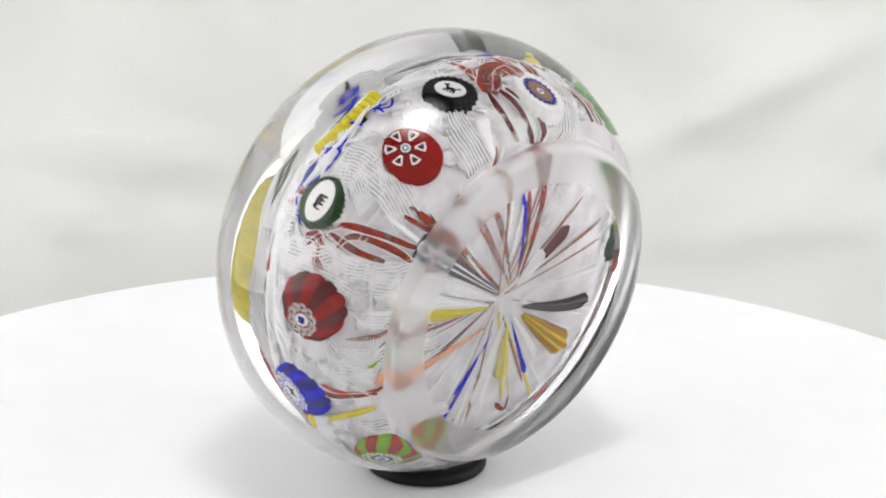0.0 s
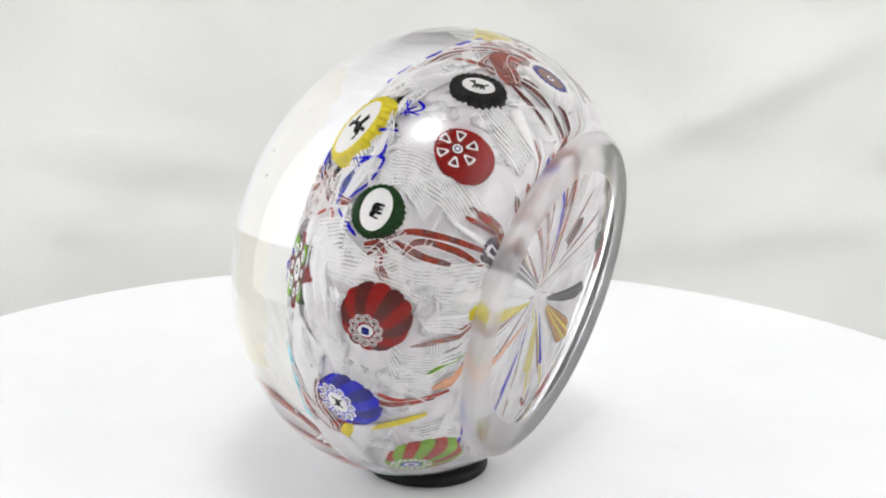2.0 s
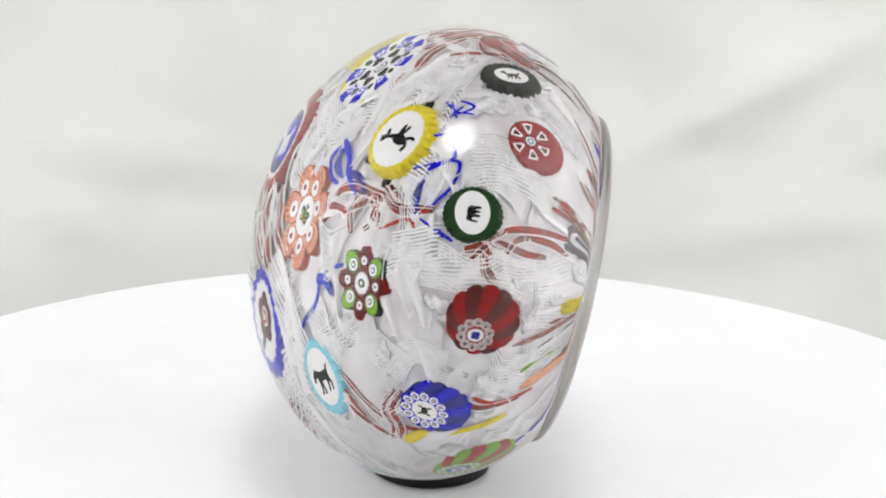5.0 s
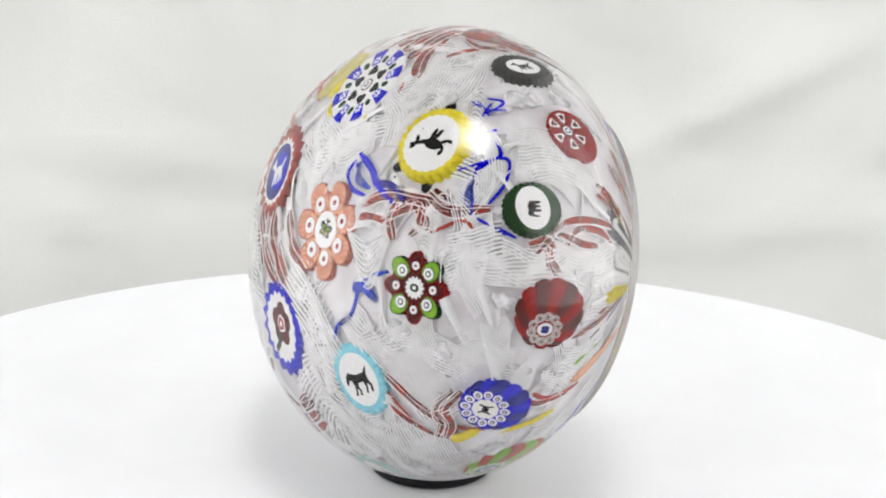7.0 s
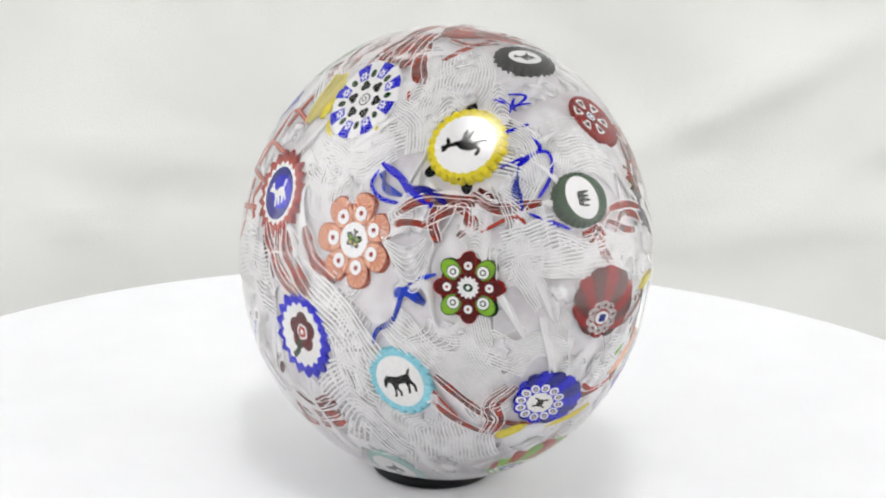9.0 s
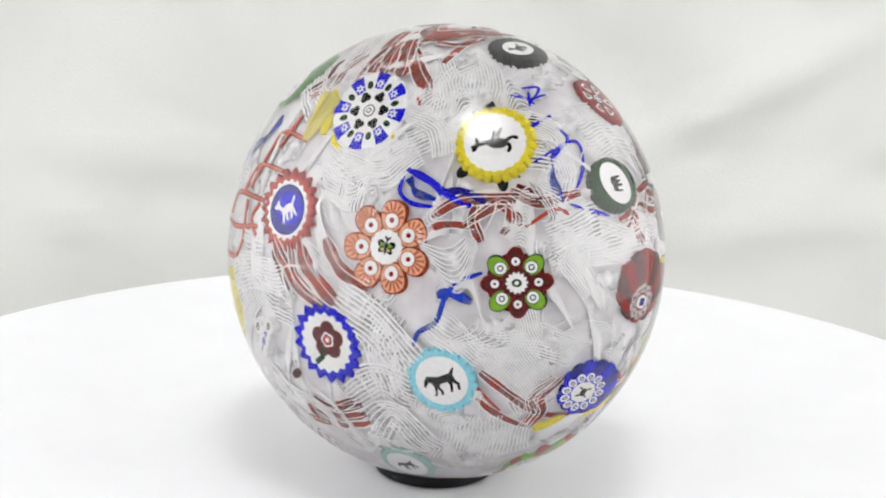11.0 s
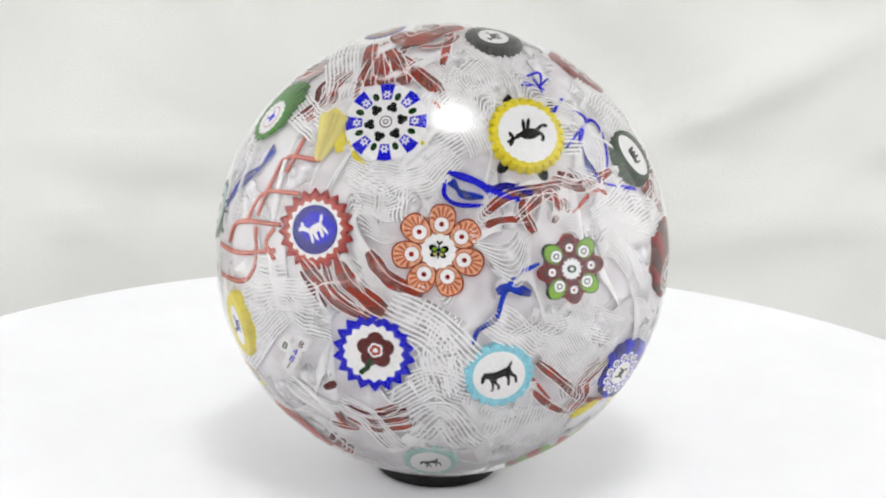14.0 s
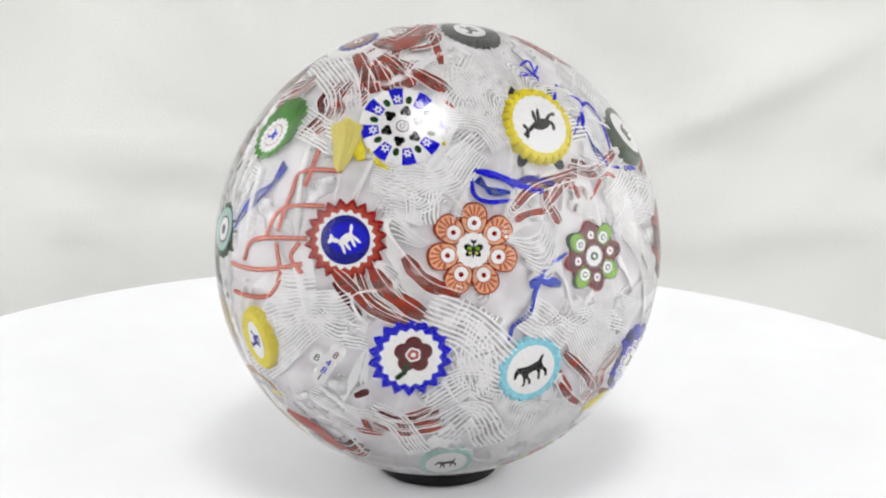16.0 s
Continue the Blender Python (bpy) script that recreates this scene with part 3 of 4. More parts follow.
def make_canes(w):
    # the crown: seven salmon rods round a butterfly
    c = casing(w, WHITE, 5.0, 0, 0, 0, seat(2.3, 111.6, -26.9, lift=-0.0004), [(0.9, 0.25), (0.9, 2.5)], "seven fluted salmon rods round a butterfly on white")
    for i, x, y, a in ring_of(7, 4.45, 1.571):
        egg = [(p * (1.0 + 0.06 * q * q), q * (1.0 + 0.10 * p / 2.0)) for p, q in outline(2.12, 0, 0, 0, 0.84)]
        slice_of("rod_case", RUST, c, [(p * 1.10, q * 1.12) for p, q in egg], -1, x, y, a, 2.2)
        slice_of("rod", ORANGE, c, egg, 0, x, y, a, 2.2)
        for k in range(-3, 4):
            b = k * 0.43
            tip = 2.05 - 0.05 * abs(k)
            fan = [(-0.45, -0.05), (tip, -0.20), (tip, 0.20), (-0.45, 0.05)]
            fan = [(-0.35 + (p + 0.35) * math.cos(b) - q * math.sin(b), ((p + 0.35) * math.sin(b) + q * math.cos(b)) * 0.80) for p, q in fan]
            slice_of("rod_line", FLUTE, c, fan, 0.5 + 0.03 * (k + 5), x, y, a)
        slice_of("rod_rim", ROSE, c, outline(1.18, 16, 0.10, 1), 1.2, x * 0.86, y * 0.86, a)
        slice_of("rod_core", WHITE, c, outline(1.08, 16, 0.10, 1), 1.8, x * 0.86, y * 0.86, a)
        slice_of("rod_dot", RED, c, outline(0.36, 0), 2.6, x * 0.88, y * 0.88, a)
    slice_of("core", WHITE, c, outline(2.5, 14, 0.05, 1), 1.4)
    animal("butterfly", c, BLACK, 3.2, 2.4)
    for sx in (-1, 1):
        slice_of("wing_spot", LIME, c, outline(0.34, 0, 0, 0, 0.8), 3.3, 0.6 * sx, 0.25)
        slice_of("wing_spot", PALEYELLOW, c, outline(0.26, 0, 0, 0, 0.8), 3.3, 0.48 * sx, -0.42)

    # yellow case, black deer
    c = casing(w, YELLOW, 5.6, 26, 0.09, 1, seat(45.9, 56.3, 64.9, lift=0.0003), TALL, "lemon yellow ribbed case round a black deer on white")
    slice_of("core", WHITE, c, outline(4.45, 22, 0.05, 1), 1)
    animal("deer", c, BLACK, 5.6, 2, -0.65)
    for i, x, y, a in ring_of(6, 5.7, 0.4):
        slice_of("dark_rib", BLACK, c, outline(1.3, 0, 0, 0, 0.6), -24, x, y, a, 1.2)

    # white disc, blue spokes with stars and dark ovals
    c = casing(w, WHITE, 6.0, 20, 0.04, 1, seat(44.8, 113.8, -31.1, lift=-0.0003), FLAT, "white and cobalt blue spoked cane with stars and trefoils")
    for i, x, y, a in ring_of(16, 4.7, 0.15):
        if i % 2:
            slice_of("spoke", WHITE, c, outline(0.95, 0, 0, 0, 0.72), 1, x, y, a)
            slice_of("spoke_seed", GREEN, c, outline(0.62, 0, 0, 0, 0.72), 2, x * 0.88, y * 0.88, a)
        else:
            slice_of("spoke", BLUE, c, [(-1.25, -0.62), (1.12, -1.08), (1.28, 0.0), (1.12, 1.08), (-1.25, 0.62)], 1, x, y, a)
            slice_of("spoke_star", WHITE, c, outline(0.74, 6, 0.5, 3), 2, x * 0.90, y * 0.90, a)
            slice_of("star_eye", BLUE, c, outline(0.24, 6, 0.4, 3), 3, x * 0.90, y * 0.90, a)
    for i, x, y, a in ring_of(6, 2.35, 0.3):
        for k in range(3):
            b = a + 2.094 * k
            slice_of("trefoil_lobe", BLACK, c, outline(0.46), 2 + 0.2 * k, x + 0.38 * math.cos(b), y + 0.38 * math.sin(b))
    slice_of("core_ring", GREY, c, outline(0.95, 12, 0.08, 1), 1.6)
    slice_of("core_ring", WHITE, c, outline(0.75), 2.3)
    slice_of("core_ring", GREY, c, outline(0.42), 3)
    slice_of("core_ring", WHITE, c, outline(0.26), 3.7)

    # brick red toothed case, white horse on blue
    c = casing(w, RED, 5.9, 20, 0.17, 0, seat(38.7, 169.1, -83.5, lift=-0.0003), FLAT, "brick red toothed case round a white animal on blue")
    slice_of("case_band", ROSE, c, outline(5.2, 20, 0.12, 0), 0.8)
    slice_of("core_ring", WHITE, c, outline(4.4, 20, 0.12, 0), 1.6)
    slice_of("core", NAVY, c, outline(3.55), 2.4)
    slice_of("core_glow", BLUE, c, outline(2.9, 0, 0, 0, 0.8), 3.0, 0.4, 0.3)
    animal("dog", c, WHITE, 4.6, 3.8, 0.6)

    # lime and red rods round a star
    c = casing(w, DARKRED, 4.3, 8, 0.06, 1, seat(39.1, -4.0, 91.5, lift=-0.0003), FLAT, "lime green and ruby rods round a white star")
    for i, x, y, a in ring_of(8, 3.5, 0.985):
        big = i % 2 == 0
        slice_of("rod_case", GREEN if big else RED, c, outline(1.74 if big else 1.62, 0, 0, 0, 0.80), 0.6, x, y, a, 3.6)
        slice_of("rod", LIME if big else DARKRED, c, outline(1.60 if big else 1.48, 14, 0.05, 1, 0.78), 1.2, x, y, a, 3.4)
        slice_of("rod_rim", GREEN if big else DARKRED, c, outline(0.98 if big else 0.72), 1.8, x * 0.88, y * 0.88, a)
        slice_of("rod_core", WHITE, c, outline(0.86 if big else 0.60), 2.5, x * 0.88, y * 0.88, a)
        slice_of("rod_dot", GREEN if big else RED, c, outline(0.45 if big else 0.2), 3.2, x * 0.88, y * 0.88, a)
        if big:
            slice_of("rod_eye", WHITE, c, outline(0.28), 3.9, x * 0.88, y * 0.88, a)
    slice_of("core", DARKRED, c, outline(2.2, 12, 0.08, 1), 1.6)
    slice_of("core_star", WHITE, c, outline(1.65, 14, 0.22, 0), 2.4)
    slice_of("core_eye", GREEN, c, outline(0.72, 0, 0, 0, 0.8), 3.2)
    slice_of("core_dot", WHITE, c, outline(0.3), 4.0)

    # cobalt toothed case, dark red clover with a stalk
    c = casing(w, BLUE, 6.0, 18, 0.17, 0, seat(34.7, -124.1, -145.3, lift=-0.0003), FLAT, "cobalt toothed case round a dark red flower on white")
    slice_of("core_ring", WHITE, c, outline(4.55, 18, 0.12, 0), 1)
    slice_of("core", WHITE, c, outline(3.6), 1.7)
    for i, x, y, a in ring_of(5, 1.55, 0.3):
        slice_of("petal", DARKRED, c, outline(1.25), 2.6 + 0.1 * i, x + 0.35, y + 0.5)
    slice_of("flower_middle", WHITE, c, outline(1.15, 5, 0.25, 1), 3.7, 0.35, 0.5)
    slice_of("flower_middle", ROSE, c, outline(0.85, 5, 0.3, 1), 4.4, 0.35, 0.5)
    slice_of("flower_eye", WHITE, c, outline(0.36), 5, 0.35, 0.5)
    for k in range(6):
        slice_of("stalk", GREEN, c, outline(0.42), 3.0, -0.55 - 0.12 * k - (k - 3) * 0.3 * (k > 3), -1.2 - 0.36 * k, 0)

    # turquoise case, black horse
    c = casing(w, CYAN, 5.05, 20, 0.09, 1, seat(39.6, -62.9, 155.0, lift=-0.0003), FLAT, "turquoise scalloped case round a black horse on white")
    slice_of("core", WHITE, c, outline(3.8), 1.3)
    animal("horse", c, BLACK, 5.2, 2.2, 0.28)

    # black case, dog
    c = casing(w, BLACK, 3.95, 24, 0.11, 0, seat(89.1, 77.7, 106.7, 8, 0, 1, 0.0003), TALL, "black saw-toothed case round a small dog on white")
    slice_of("core", WHITE, c, outline(2.35, 18, 0.05, 1, 0.9), 1)
    animal("dog", c, BLACK, 2.9, 2)

    # red case with six white petals
    c = casing(w, RED, 4.25, 36, 0.04, 1, seat(102.6, 53.7, 125.8, 6, -0.8, 0.58, 0.0004), [(0.74, 0.0), (0.88, 0.15), (0.97, 0.6), (1.0, 1.4), (0.85, 3.6)], "ruby cane with white triangular petals", shift=(1.2, -0.9))
    for i, x, y, a in ring_of(6, 2.15, 0.2):
        slice_of("petal", WHITE, c, [(-0.75, -0.25), (0.72, -0.82), (0.92, 0.0), (0.72, 0.82), (-0.75, 0.25), (-0.9, 0.0)], 1, x, y, a)
        slice_of("petal_heart", DARKRED, c, [(-0.35, -0.10), (0.46, -0.50), (0.58, 0.0), (0.46, 0.50), (-0.35, 0.10), (-0.42, 0.0)], 2, x, y, a)
    for i, x, y, a in ring_of(6, 2.2, 0.2 + math.pi / 6):
        slice_of("seam", DARKRED, c, [(-1.3, -0.07), (1.3, -0.07), (1.3, 0.07), (-1.3, 0.07)], 0.7, x, y, a)
    slice_of("core_ring", DARKRED, c, outline(0.95), 1.4)
    slice_of("core_ring", WHITE, c, outline(0.78, 8, 0.18, 1), 2.1)
    slice_of("core_ring", NAVY, c, outline(0.48), 2.8)
    slice_of("core_ring", WHITE, c, outline(0.3), 3.5)

    # dark green case, elephant
    c = casing(w, GREEN, 4.1, 30, 0.05, 0, seat(81.3, 27.9, 101.5, 7, 0.4, 0.9, 0.0003), TALL, "bottle green case round a black elephant on white")
    slice_of("core", WHITE, c, [(a * 0.74, b) for a, b in outline(3.3)], 1)
    animal("elephant", c, BLACK, 3.1, 2, 1.45)

    # dark red fluted bell with looped rods
    c = casing(w, RED, 5.25, 12, 0.10, 1, seat(93.5, -5.1, 102.9, 7, -0.6, -0.8, 0.0007), BELL, "dark ruby fluted cane with white looped petals", 0.0, DARKRED, shift=(1.2, 1.9))
    for i, x, y, a in ring_of(10, 2.0, 0.1):
        for k, (rr, mat) in enumerate(((0.66, WHITE), (0.54, DARKRED), (0.40, WHITE), (0.28, DARKRED))):
            slice_of("loop", mat, c, outline(rr), 0.8 + 0.7 * k, x, y, a)
    slice_of("core", WHITE, c, outline(1.15, 0, 0, 0, 0.85), 4)
    for k in range(4):
        slice_of("cross_lobe", NAVY, c, outline(0.36), 5, 0.34 * math.cos(k * 1.571 + 0.6), 0.34 * math.sin(k * 1.571 + 0.6))

    # cobalt fluted bell with twelve rods
    c = casing(w, BLUE, 4.75, 14, 0.08, 1, seat(80.7, -33.1, 95.9, 6, -0.95, -0.3, 0.0007), [(0.74, 0.0), (0.84, 0.12), (0.92, 0.35), (0.97, 0.8), (1.0, 1.5), (0.95, 2.6), (0.8, 4.0)], "cobalt fluted cane with white rods round a small bird", 0.0, NAVY, shift=(1.2, 0.4))
    for i, x, y, a in ring_of(12, 2.75, 0.1):
        slice_of("rod", WHITE, c, outline(0.74, 0, 0, 0, 0.85), 1, x, y, a)
        slice_of("rod_rim", BLUE, c, outline(0.42, 0, 0, 0, 0.8), 1.8, x, y, a)
        slice_of("rod_core", PALEYELLOW, c, outline(0.24, 0, 0, 0, 0.8), 2.5, x, y, a)
    slice_of("core", WHITE, c, outline(1.9, 10, 0.08, 1), 1.4)
    animal("bird", c, BLACK, 2.4, 2.3)

    # lime and red fluted bell low down
    c = casing(w, LIME, 5.2, 14, 0.08, 1, seat(102.5, -64.9, 80.9, 6, -0.73, -0.68, 0.0006), [(0.60, 0.0), (0.74, 0.12), (0.87, 0.35), (0.97, 0.8), (1.0, 1.6), (0.85, 4.0)], "lime and brick fluted cane with white rods", 0.05, ROSE, shift=(2.4, 1.7))
    for i, x, y, a in ring_of(10, 2.3):
        slice_of("rod", WHITE, c, outline(0.62), 1, x, y, a)
        slice_of("rod_core", LIME, c, outline(0.28), 2, x, y, a)
    slice_of("core_ring", BLUE, c, outline(1.4, 12, 0.1, 1), 1.5)
    slice_of("core", WHITE, c, outline(1.1, 8, 0.1, 1), 2.2)
    slice_of("core_eye", NAVY, c, outline(0.45), 3)

    # green twisted case
    c = casing(w, LEAF, 4.5, 18, 0.14, 0, seat(82.5, 143.1, -22.5, 10, -0.8, -0.6, 0.0006), TALL, "leaf green twisted case with a lilac middle", 0.12, GREEN, 0.72, (1.6, 1.1))
    slice_of("core_ring", WHITE, c, outline(3.1, 18, 0.16, 0, 0.72), 1)
    slice_of("core", ROSE, c, outline(1.9, 14, 0.1, 0, 0.72), 1.7)
    slice_of("core", WHITE, c, outline(1.7, 0, 0, 0, 0.72), 2.4)
    animal("dog", c, BLUE, 2.0, 3.2)

    # yellow case, blue-black figure
    c = casing(w, YELLOW, 4.7, 24, 0.03, 1, seat(83.3, -158.5, -12.2, 8, -0.2, 0.9, 0.0003), TALL, "soft yellow case round a dark animal on white", 0.0, None, 0.66)
    slice_of("core", WHITE, c, outline(2.9, 0, 0, 0, 0.5), 1)
    animal("dog", c, NAVY, 2.9, 2, -0.2)

    # aqua case low down
    c = casing(w, AQUA, 3.7, 20, 0.05, 1, seat(79.0, -91.8, -161.5, 4, 0, 1, -0.0002), FLAT, "pale aqua case round a black horse on white")
    slice_of("core", WHITE, c, outline(2.8), 1)
    animal("horse", c, BLACK, 2.9, 2)

    # grey flower with a dark green fringe
    c = casing(w, GREEN, 3.9, 16, 0.2, 0, seat(103.4, 171.4, -55.6, 10, 0.9, 0), TALL, "pale grey cane with a dark green fringe")
    slice_of("core_ring", AQUA, c, outline(3.0), 1)
    slice_of("core_ring", GREY, c, outline(1.9), 1.7)
    slice_of("core", WHITE, c, outline(1.6), 2.4)
    slice_of("core_eye", GREY, c, outline(0.7), 3.1)

    # blue saw-edged cane in a white case
    c = casing(w, WHITE, 4.5, 20, 0.04, 1, seat(102.2, 105.9, 151.3, 14, -0.2, 0.98, 0.0003), TALL, "white case round a navy saw-edged cane")
    slice_of("core_ring", NAVY, c, outline(3.1, 20, 0.16, 0), 1)
    slice_of("core", BROWN, c, outline(2.15, 14, 0.06, 1), 1.8)
    for i, x, y, a in ring_of(9, 1.35):
        slice_of("rod", BROWN, c, outline(0.36), 2.6, x, y)
    slice_of("core_eye", WHITE, c, outline(0.6), 2.6)
    slice_of("core_eye", NAVY, c, outline(0.3), 3.3)


def letter(text, parent, mat, size, x, y, turn, level):
    data = bpy.data.curves.new("digit", "FONT")
    data.body, data.size, data.align_x, data.align_y, data.extrude = text, size * MM, "CENTER", "CENTER", 0.02 * MM
    tmp = bpy.data.objects.new("digit", data)
    me = bpy.data.meshes.new_from_object(tmp)
    bpy.data.objects.remove(tmp)
    me.materials.append(mat)
    ob = new("digit", me)
    ob.parent = parent
    ob.matrix_basis = Matrix.Translation((x * MM, y * MM, level * 0.06 * MM)) @ Matrix.Rotation(turn, 4, "Z")
    return ob


def make_date(w):
    """White rods set side by side with a letter and the date 1848."""
    c = casing(w, WHITE, 1.15, 10, 0.04, 1, seat(55.5, -145.3, -125, lift=0.0011), FLAT, "five white rods with a letter and the date 1848")
    CANE_SPOTS.append((CANE_SPOTS[-1][0], 3.2 * MM / CUSHION))
    spots = (("4", 0.1, 0.0, BLUE), ("1", -1.3, -2.5, BLACK), ("8", -0.6, -1.25, BLUE), ("8", 1.2, 1.35, DARKRED), ("B", -1.6, 0.7, GREEN))
    for text, x, y, mat in spots:
        if text != "4":
            slice_of("rod", WHITE, c, outline(1.12, 10, 0.04, 1), 0, x, y, 0, 2.6)
        letter(text, c, mat, 1.6, x, y, -0.5, 0.9)


def make_inlay(weight):
    random.seed(7)
    ribbon(weight, BRICK, 1.1, (-42.6, -1.6), (-36.4, -7.6), (-29.3, -13.8), (-18.1, -18.6))
    ribbon(weight, BRICK, 1.4, (-30.6, 0.5), (-27.1, -6.5), (-21.4, -11.5), (-13.1, -17.1))
    ribbon(weight, BRICK, 1.2, (-20.7, 1.5), (-17.0, -3.7), (-12.5, -7.2), (-4.8, -9.7))
    ribbon(weight, BRICK, 0.8, (-34.5, -2.4), (-31.0, -10.3), (-22.1, -16.6))
    ribbon(weight, DARKRED, 0.5, (-42.6, -5.4), (-34.1, -15.8))
    tube(weight, ROSE, 0.55, (-38.4, 28.9), (-52.8, 31.0), (-57.3, 23.7), (-62.9, 11.5))
    tube(weight, ROSE, 0.55, (-44.5, 18.3), (-60.9, 19.2), (-68.9, 9.9))
    tube(weight, ROSE, 0.55, (-50.9, 8.5), (-75.0, 9.2), (-81.7, 1.6))
    tube(weight, ROSE, 0.55, (-92.3, -0.1), (-72.3, -1.9), (-53.3, 0.3))
    tube(weight, ROSE, 0.55, (-54.1, 7.3), (-57.6, 2.7), (-53.5, -2.8))
    tube(weight, ROSE, 0.55, (-91.3, -12.5), (-70.2, -11.6), (-62.8, -4.0), (-63.5, 7.7))
    tube(weight, ROSE, 0.55, (-46.3, 38.0), (-49.1, 31.3), (-51.7, 25.8))
    filigree(weight, SKY, 0.9, (-60.3, 35.9), (-67.3, 29.7), (-79.1, 22.8), (-89.2, 13.3))
    stem(weight, PALEYELLOW, 1.9, (-35.5, 46.5), (-36.8, 38.0), (-39.6, 28.6))
    ribbon(weight, YELLOW, 1.9, (-36.5, 47.8), (-33.3, 38.4), (-31.8, 31.3))
    ribbon(weight, YELLOW, 0.8, (-29.7, 36.7), (-26.6, 29.6), (-23.3, 27.4))
    ribbon(weight, BRICK, 1.3, (-30.2, 83.8), (-27.6, 67.0), (-25.5, 55.9))
    ribbon(weight, BRICK, 1.3, (-26.2, 80.9), (-22.5, 65.1), (-20.6, 56.0))
    ribbon(weight, BRICK, 1.3, (-21.2, 75.7), (-15.0, 61.5), (-13.0, 55.6))
    ribbon(weight, BRICK, 1.3, (-16.7, 70.0), (-7.7, 58.6), (-0.6, 51.4))
    ribbon(weight, BRICK, 0.8, (-30.1, 61.6), (-30.4, 57.4))
    ribbon(weight, BRICK, 2.2, (-20.2, 89.2), (-14.6, 81.2), (-3.5, 88.1), (4.8, 99.5))
    ribbon(weight, BRICK, 0.9, (-10.2, 75.7), (-0.7, 78.4), (4.6, 86.9))
    ribbon(weight, ROSE, 0.5, (-6.3, 50.9), (-1.8, 45.9), (-3.2, 42.9))
    ribbon(weight, BLUE, 0.9, (0.6, 23.3), (0.6, 17.8), (4.9, 15.2), (13.6, 15.4))
    ribbon(weight, BLUE, 1.5, (1.1, 24.7), (8.6, 22.4), (17.2, 18.4), (22.3, 17.3))
    ribbon(weight, BLUE, 1.0, (13.6, 15.4), (12.9, 19.1), (7.7, 22.7))
    ribbon(weight, NAVY, 1.6, (13.4, 20.3), (19.9, 21.0), (26.3, 19.4))
    filigree(weight, SKY, 0.5, (2.1, 22.1), (5.0, 18.3), (11.5, 18.1))
    ribbon(weight, BRICK, 0.9, (11.3, 12.6), (18.4, 18.2), (27.7, 20.7), (42.4, 23.7))
    ribbon(weight, BRICK, 0.9, (23.7, 18.0), (23.7, 13.0), (26.7, 7.9))
    ribbon(weight, BRICK, 0.8, (27.7, 20.4), (36.4, 17.0), (36.1, 13.2))
    ribbon(weight, DARKRED, 0.5, (34.7, 26.4), (42.7, 24.6), (40.6, 21.8))
    ribbon(weight, BRICK, 0.6, (10.0, 8.2), (15.6, 11.0), (24.2, 11.8))
    ribbon(weight, BLUE, 0.8, (41.4, 55.6), (34.6, 46.4))
    ribbon(weight, BLUE, 0.7, (38.1, 51.4), (49.1, 49.0), (45.5, 40.6))
    ribbon(weight, BLUE, 1.1, (48.4, 46.5), (44.4, 38.4))
    filigree(weight, SKY, 0.8, (42.9, 38.3), (46.3, 30.3), (51.6, 25.3))
    ribbon(weight, BLUE, 0.6, (53.6, 24.5), (66.1, 23.7))
    ribbon(weight, BLUE, 0.6, (26.7, 61.9), (34.3, 66.4), (33.0, 57.4))
    ribbon(weight, BLUE, 0.5, (26.8, 59.6), (34.7, 58.1))
    ribbon(weight, SKY, 1.1, (28.3, -0.9), (21.9, -4.2), (18.1, -9.5), (15.9, -16.7), (11.0, -20.4), (9.5, -24.7))
    ribbon(weight, SKY, 2.0, (15.8, -9.1), (19.6, -7.8), (26.0, -9.8))
    ribbon(weight, BRICK, 0.6, (28.8, -41.0), (36.2, -49.3), (46.0, -56.6))
    ribbon(weight, BRICK, 0.8, (30.0, -31.7), (41.0, -41.4), (50.4, -51.1))
    ribbon(weight, ROSE, 0.5, (26.1, -33.9), (36.6, -47.0))
    ribbon(weight, DARKRED, 0.7, (-37.5, -45.0), (-32.8, -41.3))
    ribbon(weight, BRICK, 0.8, (-37.7, -61.1), (-27.4, -61.7))
    ribbon(weight, BRICK, 0.9, (-20.1, -51.6), (-12.7, -47.2))
    ribbon(weight, BRICK, 0.5, (-35.4, -53.4), (-31.4, -61.8))
    ribbon(weight, ROSE, 2.6, (-68.6, -66.3), (-54.8, -70.1), (-42.2, -80.3))
    ribbon(weight, YELLOW, 1.8, (48.5, -59.6), (61.4, -56.1))
    ribbon(weight, AMBER, 0.5, (-98.4, -56.2), (-79.8, -53.3), (-73.0, -56.0))
    ribbon(weight, YELLOW, 0.5, (-77.4, -59.6), (-70.0, -57.8))
    ribbon(weight, BRICK, 0.6, (81.1, 22.1), (88.1, 39.8), (102.7, 54.2), (118.3, 69.0))
    ribbon(weight, BRICK, 0.6, (96.0, 29.6), (97.4, 42.4), (111.3, 53.1), (127.6, 56.4))
    ribbon(weight, BRICK, 0.6, (88.5, 35.0), (104.2, 38.0), (116.1, 43.6))
    ribbon(weight, BRICK, 0.6, (81.7, 30.2), (89.4, 42.7))
    ribbon(weight, BRICK, 0.7, (-17.9, 57.0), (-15.9, 74.5), (-2.3, 93.4))
    ribbon(weight, BRICK, 0.7, (-1.2, 64.7), (0.4, 78.7), (1.6, 88.8))
    ribbon(weight, DARKRED, 0.7, (-1.1, 95.4), (-9.6, 113.2), (-13.9, 130.6))
    ribbon(weight, DARKRED, 0.7, (5.2, 99.2), (4.8, 114.7), (0.4, 129.8))
